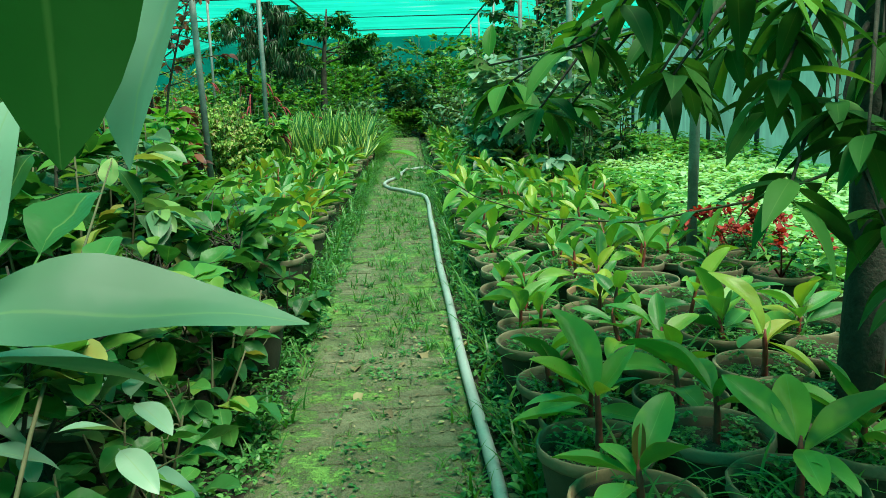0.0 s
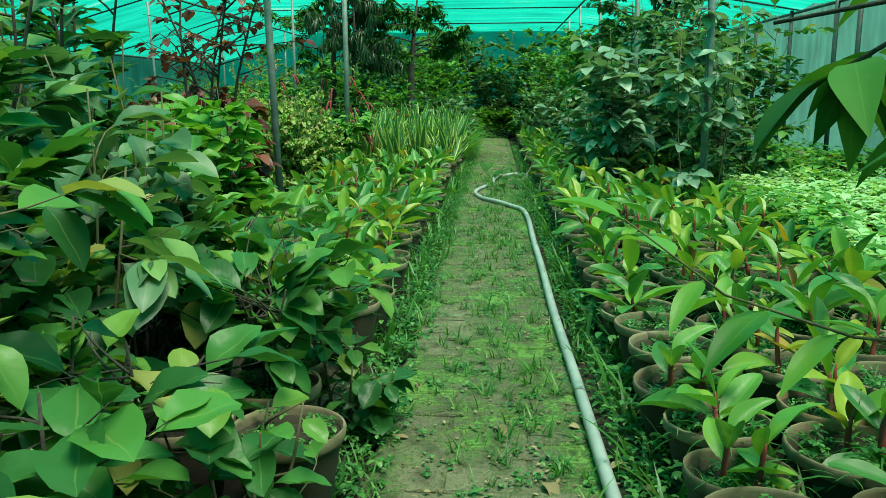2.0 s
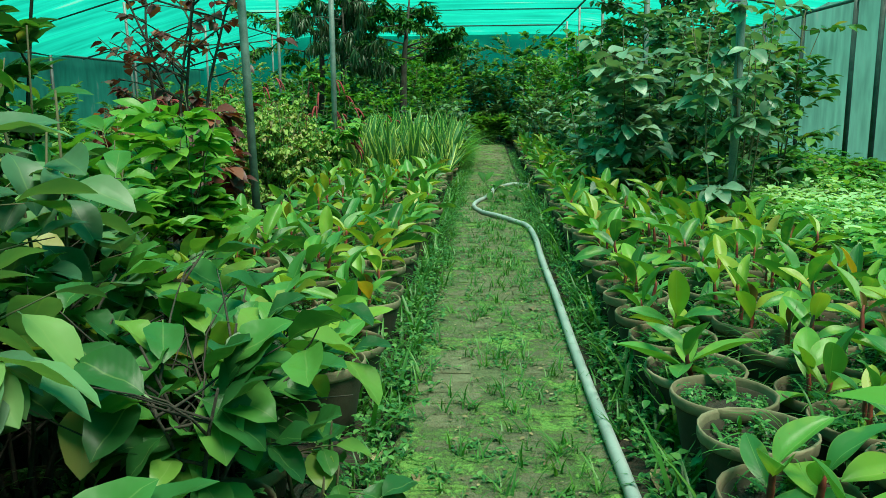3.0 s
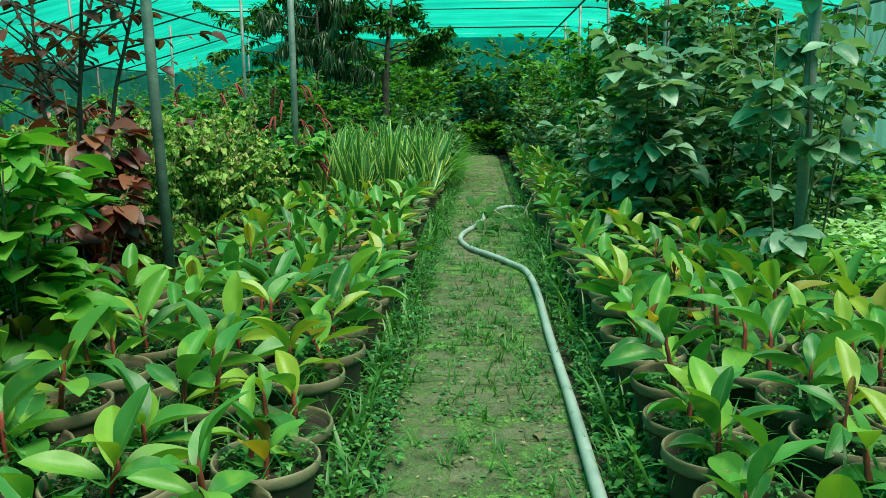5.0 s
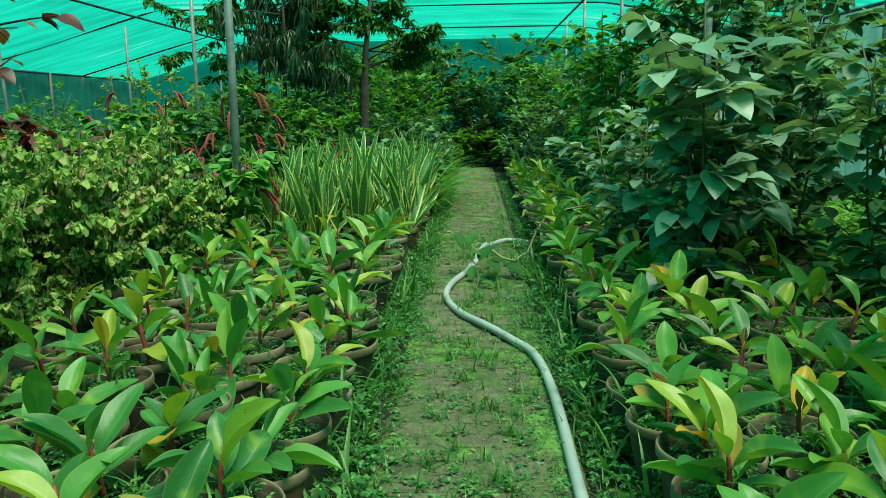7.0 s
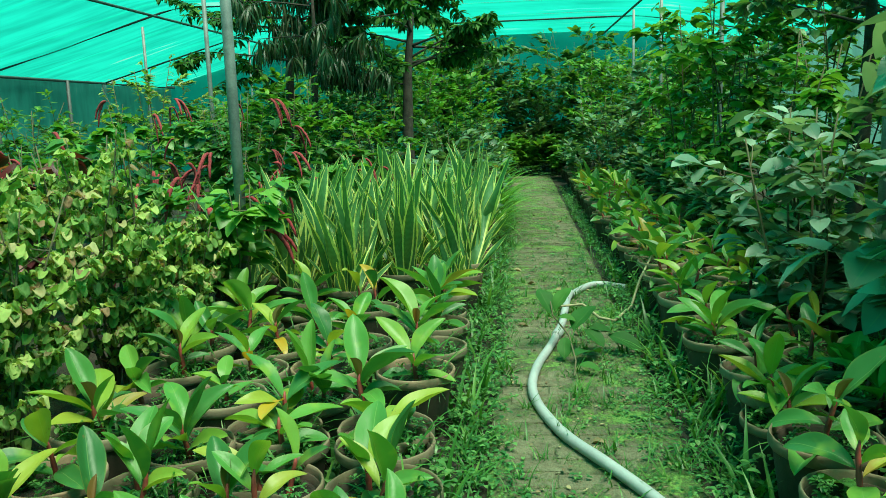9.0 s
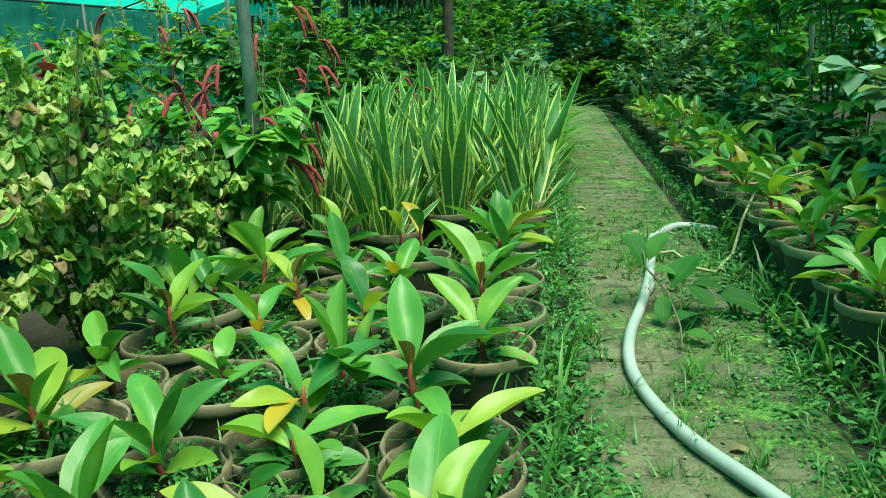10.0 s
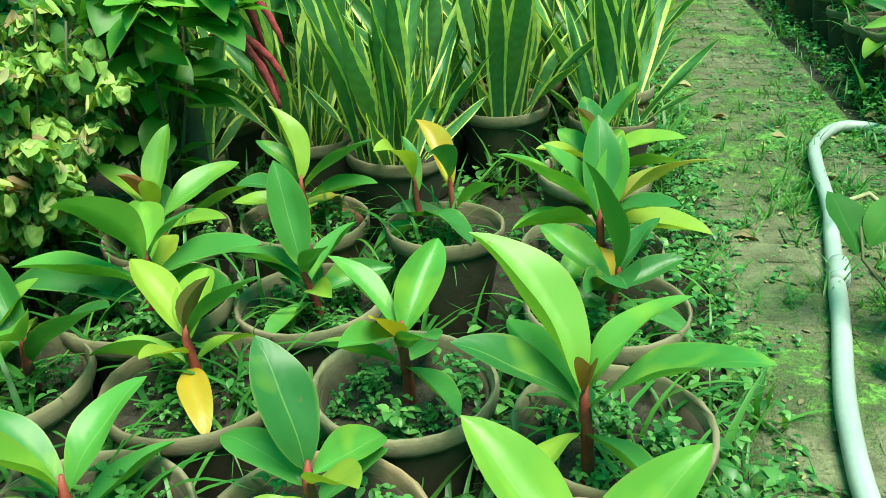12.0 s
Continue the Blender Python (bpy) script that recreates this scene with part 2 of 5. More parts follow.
M_HOSE = plain("grey_hose_plastic", (0.25, 0.29, 0.29), (0.35, 0.39, 0.385), 4, 0.5, 0.06, 0.002)
M_NET = net_material("turquoise_shade_net", (0.015, 0.95, 0.74), 0.38)
M_WALLNET = net_material("sea_green_side_net", (0.07, 0.68, 0.52), 0.22)
M_PALENET = net_material("pale_side_net", (0.3, 0.95, 0.78), 0.3)
M_GROUND = ground_material("garden_soil", (0.022, 0.018, 0.012), (0.06, 0.048, 0.03), (0.03, 0.085, 0.018), (0.06, 0.14, 0.03), 0.76)
M_BRICK = ground_material("mossy_brick", (0.1, 0.1, 0.055), (0.24, 0.24, 0.14), (0.07, 0.17, 0.03), (0.17, 0.31, 0.06), 0.72, contrast=9.0)
M_FILM = ground_material("moss_film", (0.06, 0.075, 0.032), (0.2, 0.235, 0.11), (0.065, 0.18, 0.03), (0.18, 0.36, 0.07), 0.68, contrast=9.0)


def pot_material(name, stops, stain, stain_amount):
    m, n, l, b = material(name)
    big, fine = world_noise(n, l, 7, 5), world_noise(n, l, 70, 4, 0.7)
    oi = n.new("ShaderNodeObjectInfo")
    base = ramp(n, stops)
    l.new(oi.outputs["Random"], base.inputs[0])
    moss = mathn(n, l, "MULTIPLY", mathn(n, l, "SUBTRACT", mathn(n, l, "ADD", mathn(n, l, "MULTIPLY", big.outputs[0], 0.8), mathn(n, l, "MULTIPLY", fine.outputs[0], 0.3)), 0.5), 5.0, True)
    col = mixc(n, l, mathn(n, l, "MULTIPLY", moss, stain_amount), base.outputs[0], stain)
    l.new(col, b.inputs["Base Color"])
    b.inputs["Roughness"].default_value = 0.92
    bump(n, l, b, mathn(n, l, "ADD", big.outputs[0], mathn(n, l, "MULTIPLY", fine.outputs[0], 0.5)), 0.5, 0.006)
    return m


# pot bodies: moss, plus the shade between packed pots darkened into the colour
M_POT = pot_material("mossy_shaded_clay", [(0.0, (0.032, 0.026, 0.016)), (0.7, (0.055, 0.043, 0.026)), (0.94, (0.08, 0.06, 0.036)), (1.0, (0.15, 0.065, 0.035))], (0.016, 0.022, 0.009), 0.85)
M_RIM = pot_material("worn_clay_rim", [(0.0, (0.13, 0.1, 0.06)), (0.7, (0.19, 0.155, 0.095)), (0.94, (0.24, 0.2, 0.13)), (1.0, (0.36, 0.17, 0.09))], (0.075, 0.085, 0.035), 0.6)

# ---- mesh helpers ----


def part(name, bm, mat, parent=None, label="", smooth=True):
    """Links a bmesh, or a mesh, as one object under a thing or a part."""
    if isinstance(bm, bmesh.types.BMesh):
        me = bpy.data.meshes.new(name)
        bm.to_mesh(me)
        bm.free()
    else:
        me = bm
    if not me.materials:
        me.materials.append(mat)
    if smooth:
        me.polygons.foreach_set("use_smooth", [True] * len(me.polygons))
    ob = new(name, me)
    if parent is not None:
        ob.parent = parent
    if label:
        ob["label"] = label
    return ob


def thing(name, m, label, category, group="", kind=""):
    ob = new(name)
    ob.empty_display_size = 0.1
    ob.matrix_basis = m
    return tagged(ob, label, category, group, kind)


WIDTHS = {
    "oval": lambda v: math.sin(math.pi * v ** 0.92) ** 0.72,
    "ellipse": lambda v: math.sin(math.pi * v ** 1.06) ** 0.68,
    "round": lambda v: math.sin(math.pi * v ** 1.12) ** 0.6 * (1 + 0.04 * math.sin(v * 34)),
    "lance": lambda v: math.sin(math.pi * v ** 0.7) ** 0.95,
    "heart": lambda v: math.sin(math.pi * min(1, 0.12 + 0.88 * v) ** 0.75) ** 0.8 if v < 0.999 else 0.0,
    "sword": lambda v: (0.6 + 0.4 * min(1, v * 2.2)) * (1 - v ** 3.2) ** 0.85,
    "blade": lambda v: (1 - v ** 1.6),
}


def leaf_template(shape="oval", ratio=0.36, droop=0.2, fold=0.16, segs=6, cols=3, curl=0.0, stalk=0.0, twist=0.0):
    """Verts, faces and blade coordinates of a leaf 1 long that grows along +Y and faces +Z."""
    verts, uvs, faces = [], [], []
    for i in range(segs + 1):
        v = i / segs
        w = max(WIDTHS[shape](v), 0.02) * ratio * 0.5
        a = droop * v * 1.6
        cy, cz = (math.sin(a) / (droop * 1.6), -(1 - math.cos(a)) / (droop * 1.6)) if droop > 1e-3 else (v, 0.0)
        tw = twist * v
        for j in range(cols):
            s = 2 * j / (cols - 1) - 1
            x, z = s * w, abs(s) * w * fold * 2 + curl * math.sin(v * 9 + s * 2) * w
            verts.append((x * math.cos(tw) - z * math.sin(tw), cy + stalk, cz + x * math.sin(tw) + z * math.cos(tw)))
            uvs.append((j / (cols - 1), v))
    for i in range(segs):
        for j in range(cols - 1):
            a = i * cols + j
            faces.append((a, a + 1, a + 1 + cols, a + cols))
    if stalk > 0:
        k = len(verts)
        verts += [(-0.012, 0, 0), (0.012, 0, 0), (0.012, stalk + 0.02, 0.0), (-0.012, stalk + 0.02, 0.0)]
        uvs += [(0.5, 0)] * 4
        faces.append((k, k + 1, k + 2, k + 3))
    return np.array(verts), faces, np.array(uvs)


def leaves_mesh(name, template, mats, mat):
    """Many leaves in one mesh: the template at each of the 4 x 4 matrices."""
    v, f, uv = template
    ms = np.array([[list(r) for r in m] for m in mats])
    allv = np.einsum("kij,nj->kni", ms[:, :3, :3], v) + ms[:, None, :3, 3]
    n, k = len(v), len(ms)
    fa = np.array(f)
    faces = (fa[None] + (np.arange(k) * n)[:, None, None]).reshape(-1, 4)
    me = bpy.data.meshes.new(name)
    me.from_pydata(allv.reshape(-1, 3).tolist(), [], faces.tolist())
    layer = me.uv_layers.new(name="UVMap")
    layer.data.foreach_set("uv", np.tile(uv, (k, 1))[faces.reshape(-1)].astype(np.float32).ravel())
    me.materials.append(mat)
    me.polygons.foreach_set("use_smooth", [True] * len(me.polygons))
    return me


def leaf_pose(at, yaw, lift, size, roll=0.0):
    """A leaf at a point, growing towards yaw (radians), lifted above the level by lift radians."""
    return Matrix.Translation(at) @ Matrix.Rotation(yaw - math.pi / 2, 4, "Z") @ Matrix.Rotation(lift, 4, "X") @ Matrix.Rotation(roll, 4, "Y") @ Matrix.Scale(size, 4)


def tube(bm, points, radii, sides=6):
    """A tapered round tube through points."""
    pts = [Vector(p) for p in points]
    rings = []
    for i, p in enumerate(pts):
        d = (pts[min(i + 1, len(pts) - 1)] - pts[max(i - 1, 0)]).normalized()
        a = d.orthogonal().normalized() if i == 0 else (rings[-1][1] - d * rings[-1][1].dot(d)).normalized()
        b = d.cross(a)
        r = radii[i] if isinstance(radii, (list, tuple)) else radii
        ring = [bm.verts.new(p + r * (math.cos(t) * a + math.sin(t) * b)) for t in (2 * math.pi * k / sides for k in range(sides))]
        rings.append((ring, a))
    for (q, _), (s, _) in zip(rings, rings[1:]):
        for k in range(sides):
            bm.faces.new((q[k], q[(k + 1) % sides], s[(k + 1) % sides], s[k]))
    bm.faces.new(list(reversed(rings[0][0])))
    bm.faces.new(rings[-1][0])


def lathe(bm, profile, sides=28, wobble=0.0, rnd=None):
    rings = []
    for r, z in profile:
        rings.append([bm.verts.new(((r + (rnd.uniform(-wobble, wobble) if rnd else 0)) * math.cos(2 * math.pi * k / sides), r * math.sin(2 * math.pi * k / sides), z)) for k in range(sides)])
    for q, s in zip(rings, rings[1:]):
        for k in range(sides):
            bm.faces.new((q[k], q[(k + 1) % sides], s[(k + 1) % sides], s[k]))
    bm.faces.new(list(reversed(rings[0])))
    return rings


# ---- ground and path ----
bm = bmesh.new()
xs = [-300, -60, -20, -9] + [-8 + 0.25 * i for i in range(53)] + [9, 20, 60, 300]
ys = [-300, -60, -15, -5] + [-4 + 0.25 * i for i in range(125)] + [32, 60, 300]
grid = [[bm.verts.new((x, y, -0.012 + (0.018 * noise.noise((x * 1.3, y * 1.3, 0)) if -8 < x < 5 and 0 < y < 27 else 0) - 0.02 * (abs(x) < 0.45))) for x in xs] for y in ys]
for a, b in zip(grid, grid[1:]):
    for i in range(len(xs) - 1):
        bm.faces.new((a[i], a[i + 1], b[i + 1], b[i]))
ground = tagged(part("ground", bm, M_GROUND), "dark damp garden soil with patches of green moss", "ground", kind="structure")

# ---- shade house: net roof, side nets, pipes ----
LEFT, RIGHT, BACK, FRONT = -9.0, 5.2, 27.0, -5.0


def roof_height(x):
    return 2.15 + (x - LEFT) / 3.4 * 0.95 if x < -5.6 else (3.1 if x < 2.2 else 3.1 - (x - 2.2) / 3.0 * 0.5)


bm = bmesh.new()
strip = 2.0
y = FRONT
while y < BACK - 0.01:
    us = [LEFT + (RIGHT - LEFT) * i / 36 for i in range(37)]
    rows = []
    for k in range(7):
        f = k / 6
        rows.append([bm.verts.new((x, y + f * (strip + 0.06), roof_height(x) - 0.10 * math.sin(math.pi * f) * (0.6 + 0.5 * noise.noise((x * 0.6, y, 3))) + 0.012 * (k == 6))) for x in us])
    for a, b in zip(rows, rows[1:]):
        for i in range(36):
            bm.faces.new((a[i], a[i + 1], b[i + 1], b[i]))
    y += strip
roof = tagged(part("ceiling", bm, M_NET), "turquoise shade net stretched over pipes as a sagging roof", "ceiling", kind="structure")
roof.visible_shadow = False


def net_wall(name, a, b, top, label, mat=None):
    bm = bmesh.new()
    n = 80
    rows = []
    for k in range(5):
        rows.append([bm.verts.new((a[0] + (b[0] - a[0]) * i / n + 0.03 * math.sin(i * 0.9) * (a[0] == b[0]), a[1] + (b[1] - a[1]) * i / n + 0.03 * math.sin(i * 0.9) * (a[1] == b[1]), top(a[0] + (b[0] - a[0]) * i / n) * k / 4)) for i in range(n + 1)])
    for p, q in zip(rows, rows[1:]):
        for i in range(n):
            bm.faces.new((p[i], p[i + 1], q[i + 1], q[i]))
    return tagged(part(name, bm, mat or M_WALLNET), label, "net wall", kind="structure")


net_wall("wall_west", (LEFT, FRONT), (LEFT, BACK), roof_height, "green shade net hung as a side wall")
net_wall("wall_east", (RIGHT, FRONT), (RIGHT, BACK), roof_height, "pale green shade net hung as a side wall", M_PALENET)
net_wall("wall_north", (LEFT, BACK), (RIGHT, BACK), roof_height, "turquoise shade net closing the far end", M_NET)
net_wall("wall_south", (LEFT, FRONT), (RIGHT, FRONT), roof_height, "green shade net closing the near end")


def pipe(name, points, r, mat, label, category, group=""):
    bm = bmesh.new()
    tube(bm, points, r, 10)
    return tagged(part(name, bm, mat), label, category, group)


POSTS = [(-1.88, 8.0, 0.08), (-1.9, 11.5, 0.0), (1.93, 4.6, 0.0), (1.81, 8.0, 0.0), (1.8, 11.6, 0.0), (1.82, 15.5, 0.0), (1.85, 19.2, 0), (1.9, 22.4, 0.0),
         (-3.56, 15.5, 0), (-6.35, 20.0, 0), (-6.2, 15.8, 0.1), (-6.2, 11.6, 0), (-5.9, 24.0, 0)]
for x, y, lean in POSTS:
    h = roof_height(x) - 0.06
    pipe("support_post", [(x, y, -0.05), (x - lean * 0.5, y, h * 0.5), (x - lean, y, h)], 0.032 if y < 15 else 0.024, M_PIPE, "weathered grey steel post holding up the shade net", "post", "net posts")
for y in (11.0, 12.9, 13.7, 15.6, 17.5):
    pipe("support_post", [(RIGHT - 0.12, y, -0.05), (RIGHT - 0.12, y, 2.55)], 0.035, M_DARKPIPE, "dark steel post standing against the side net", "post", "wall posts")
for y in (6.0, 10.0, 14.0, 18.0, 22.0):
    pipe("support_post", [(LEFT + 0.12, y, -0.05), (LEFT + 0.12, y, 2.13)], 0.035, M_DARKPIPE, "dark steel post standing against the side net", "post", "wall posts")
for y in (3.6, 7.8, 11.7, 15.55, 19.6, 23.5):
    pipe("roof_pipe", [(x, y, roof_height(x) - 0.045) for x in (LEFT, -5.6, -2, 2.2, RIGHT)], 0.022, M_DARKPIPE, "thin dark pipe carrying the roof net", "pipe", "roof pipes")
for x in (-5.9, -2.0, 1.8):
    pipe("roof_pipe", [(x, FRONT, roof_height(x) - 0.09), (x, BACK, roof_height(x) - 0.09)], 0.02, M_DARKPIPE, "thin dark pipe carrying the roof net", "pipe", "roof pipes")
pipe("wall_rail", [(LEFT + 0.1, FRONT, 2.12), (LEFT + 0.1, BACK, 2.12)], 0.025, M_DARKPIPE, "dark pipe along the top of the side net", "pipe")
pipe("wall_rail", [(RIGHT - 0.1, FRONT, 2.5), (RIGHT - 0.1, BACK, 2.5)], 0.025, M_DARKPIPE, "dark pipe along the top of the side net", "pipe")

# ---- hose ----
HOSE = [(0.47, -1.0), (0.42, 0.8), (0.41, 1.8), (0.385, 2.6), (0.37, 3.5), (0.355, 4.5), (0.345, 5.5), (0.34, 6.6), (0.34, 7.6), (0.335, 8.5), (0.30, 9.08), (0.19, 9.36), (0.06, 9.63), (-0.1, 9.95), (-0.195, 10.36), (-0.18, 10.75),
        (-0.08, 11.2), (0.0, 11.65), (0.06, 12.1), (0.13, 12.45), (0.24, 12.64), (0.36, 12.68), (0.5, 12.6)]


def smooth_path(pts, steps=6):
    out = []
    for i in range(len(pts) - 1):
        p0, p1, p2, p3 = (np.array(pts[max(0, min(len(pts) - 1, k))], float) for k in (i - 1, i, i + 1, i + 2))
        for s in range(steps):
            t = s / steps
            out.append(0.5 * (2 * p1 + (p2 - p0) * t + (2 * p0 - 5 * p1 + 4 * p2 - p3) * t * t + (3 * p1 - p0 - 3 * p2 + p3) * t ** 3))
    return out + [np.array(pts[-1], float)]


bm = bmesh.new()
hp = smooth_path(HOSE)
tube(bm, [(p[0] + 0.003 * math.sin(i * 0.5), p[1], 0.027 + 0.004 * math.sin(i * 0.37) + (0.03 if 11.7 < p[1] < 12.3 else 0)) for i, p in enumerate(hp)], [0.0228 + 0.0003 * math.sin(i * 1.9) for i in range(len(hp))], 12)
hose = tagged(part("garden_hose", bm, M_HOSE), "pale grey flexible water hose lying along the path", "hose")

bm = bmesh.new()
tube(bm, [(-0.052, 11.33, 0.03), (-0.047, 11.355, 0.03), (-0.03, 11.43, 0.03), (-0.026, 11.45, 0.03)], [0.026, 0.029, 0.029, 0.026], 12)
part("coupling", bm, M_HOSE, hose, "sleeve joining two lengths")


def on_hose(x, y):
    """True where the hose lies on the ground."""
    return abs(x - np.interp(y, [p[1] for p in HOSE[:-1]], [p[0] for p in HOSE[:-1]])) < 0.045


# ---- clay pots ----
POT_H, POT_R = 0.27, 0.165


def turned_mesh(name, profile, k, close):
    rnd = random.Random(100 + k)
    bm = bmesh.new()
    rings = lathe(bm, profile, 26, 0.0038, rnd)
    if close:
        bm.faces.ensure_lookup_table()
        bmesh.ops.delete(bm, geom=[f for f in bm.faces if len(f.verts) > 4], context="FACES_ONLY")
        for i in range(26):
            bm.faces.new((rings[-1][i], rings[-1][(i + 1) % 26], rings[0][(i + 1) % 26], rings[0][i]))
    bmesh.ops.recalc_face_normals(bm, faces=bm.faces[:])
    me = bpy.data.meshes.new(name)
    bm.to_mesh(me)
    bm.free()
    return me


def pot_mesh(k):
    return turned_mesh("pot", [(0.105, 0), (0.112, 0.012), (0.147, 0.205), (0.151, 0.224), (0.1525, 0.24), (0.146, 0.238), (0.14, 0.2), (0.1, 0.02)], k, False)


def rim_mesh(k):
    return turned_mesh("rim", [(0.1515, 0.226), (0.158, 0.229), (0.1635, 0.239), (0.165, 0.258), (0.163, 0.266), (0.160, 0.269), (0.1565, 0.267), (0.1545, 0.258), (0.1515, 0.236)], k + 7, True)


def soil_mesh(k):
    bm = bmesh.new()
    bmesh.ops.create_circle(bm, cap_ends=False, segments=20, radius=0.147)
    rim = list(bm.verts)
    mid = [bm.verts.new((v.co.x * 0.5, v.co.y * 0.5, 0.022 * noise.noise((v.co.x * 30, v.co.y * 30, k)))) for v in rim]
    c = bm.verts.new((0, 0, 0.012))
    for i in range(20):
        j = (i + 1) % 20
        bm.faces.new((rim[i], rim[j], mid[j], mid[i]))
        bm.faces.new((mid[i], mid[j], c))
    for v in bm.verts:
        v.co.z += 0.214
    me = bpy.data.meshes.new("soil")
    bm.to_mesh(me)
    bm.free()
    return me


POTS, RIMS, SOILS = [pot_mesh(k) for k in range(4)], [rim_mesh(k) for k in range(4)], [soil_mesh(k) for k in range(3)]
CLOVER = leaf_template("oval", 0.62, 0.5, 0.16, 4, 3)
SPRIG = leaf_template("blade", 0.07, 0.5, 0.1, 4, 3)


def weeds_mesh(k, n=46):
    rnd = random.Random(300 + k)
    ms = []
    hubs = [(rnd.uniform(0, 6.283), 0.115 * math.sqrt(rnd.random()), rnd.uniform(0.008, 0.03), rnd.uniform(0.5, 1.5)) for _ in range(11)]
    while len(ms) < 3 * n:
        a, r, spread, big = rnd.choice(hubs)
        x, y = r * math.cos(a) + rnd.gauss(0, spread), r * math.sin(a) + rnd.gauss(0, spread)
        if math.hypot(x, y) > 0.138:
            continue
        z = 0.216 + 0.055 * rnd.random() ** 1.6 * big
        for q in range(3):
            ms.append(leaf_pose((x, y, z), rnd.uniform(0, 6.283), rnd.uniform(-0.2, 0.7), rnd.uniform(0.008, 0.019) * big))
    return leaves_mesh("weeds", CLOVER, ms, M_WEED)


def grass_poses(rnd):
    ms = []
    for _ in range(46):
        a, r = rnd.uniform(0, 6.283), 0.13 * math.sqrt(rnd.random())
        ms.append(leaf_pose((r * math.cos(a), r * math.sin(a), 0.205), rnd.uniform(0, 6.283), rnd.uniform(0.5, 1.45), rnd.uniform(0.06, 0.26)))
    return ms


WEEDS = [weeds_mesh(k, n) for k, n in enumerate((330, 230, 280, 170))]
POT_GRASS = [leaves_mesh("grass", leaf_template("blade", 0.05, 0.9, 0.1, 6, 3), grass_poses(random.Random(340 + k)), M_GRASS) for k in range(3)]


def pot_parts(parent, k, weeds=True):
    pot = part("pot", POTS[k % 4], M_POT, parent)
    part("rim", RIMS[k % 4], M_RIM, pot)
    part("soil", SOILS[k % 3], M_SOIL, pot)
    if weeds:
        part("undergrowth", WEEDS[k % 4], M_WEED, pot, "small weeds sprouting from the soil")["kind"] = "stuff"
        if k % 4:
            part("grass", POT_GRASS[k % 3], M_GRASS, pot, "thin grass blades")["kind"] = "stuff"
    return pot


LEAF_MESHES = {}


def leaf_mesh(key, template, mat):
    """One leaf, 1 long, kept so that alike leaves share it."""
    if key not in LEAF_MESHES:
        LEAF_MESHES[key] = leaves_mesh("leaf", template, [Matrix.Identity(4)], mat)
    return LEAF_MESHES[key]


def put_leaf(parent, me, m, name="leaf"):
    ob = new(name, me)
    ob.parent = parent
    ob.matrix_basis = m
    return ob


FICUS_T = [leaf_template("ellipse", 0.37, 0.25, 0.22, 16, 5, 0.07, 0.06), leaf_template("ellipse", 0.43, 0.42, 0.16, 16, 5, 0.1, 0.06), leaf_template("ellipse", 0.36, 0.12, 0.34, 16, 5, 0.07, 0.06), leaf_template("ellipse", 0.33, 0.65, 0.24, 16, 5, 0.12, 0.06, 0.4), leaf_template("ellipse", 0.37, 0.32, 0.5, 16, 5, 0.08, 0.06, -0.35)]
YOUNG_T = leaf_template("ellipse", 0.3, 0.15, 0.9, 8, 5, 0.04, 0.06)


def rubber_stem(t, base, tip, thick=0.0125):
    """A fleshy reddish stem with the sheaths of shed leaves on it."""
    bm = bmesh.new()
    base, tip = Vector(base), Vector(tip)
    pts, radii = [], []
    for i in range(9):
        f = i / 8
        pts.append(base.lerp(tip, f) + Vector((0.004 * math.sin(3 * f), 0.003 * math.sin(4 * f + 1), 0)))
        radii.append(thick * (1.12 - 0.38 * f) * (1.13 if i % 2 else 0.95))
    tube(bm, pts + [tip + Vector((0.003, 0, 0.03))], radii + [0.003], 9)
    part("stem", bm, M_REDSTEM, t)


def rubber_leaf(t, base, yaw, lift, size, roll, q):
    put_leaf(t, leaf_mesh(("ficus", q), FICUS_T[q], M_FICUS), leaf_pose(base, yaw, lift, size, roll))


def rubber_plant(k):
    """A young rubber plant: short reddish stem, big oval leaves rising round it."""
    rnd = random.Random(40 + k)
    t = thing("potted_rubber_plant", Matrix.Identity(4), "young rubber plant with broad glossy leaves in a clay pot", "potted plant", "rubber plants along the path")
    pot_parts(t, k)
    stems = 1 if k % 3 else 2
    for s in range(stems):
        ox, oy = (rnd.uniform(-0.06, 0.06), rnd.uniform(-0.06, 0.06)) if stems > 1 else (rnd.uniform(-0.025, 0.025), rnd.uniform(-0.025, 0.025))
        h = rnd.uniform(0.08, 0.17)
        tip = Vector((ox + rnd.uniform(-0.04, 0.04), oy + rnd.uniform(-0.04, 0.04), 0.225 + h))
        rubber_stem(t, (ox, oy, 0.195), tip, 0.0095)
        n = rnd.randint(7, 9) if stems == 1 else rnd.randint(4, 5)
        yaw = rnd.uniform(0, 6.283)
        for i in range(n):
            f = i / (n - 1)
            yaw += 2.4 + rnd.uniform(-0.45, 0.45)
            lift = 0.25 + 0.85 * f + rnd.uniform(-0.35, 0.3)
            size = (0.235 - 0.02 * f) * rnd.uniform(0.6, 1.15)
            base = Vector((ox, oy, 0.225)).lerp(tip, 0.25 + 0.75 * f)
            rubber_leaf(t, base, yaw, lift, size, rnd.uniform(-0.5, 0.5), rnd.choice((0, 0, 1, 2, 2, 3, 4)))
        if rnd.random() < 0.3:
            put_leaf(t, leaf_mesh("young_ficus", YOUNG_T, M_BRONZE), leaf_pose(tip, rnd.uniform(0, 6.283), rnd.uniform(1.1, 1.4), rnd.uniform(0.07, 0.12)), "young_leaf")
    return t


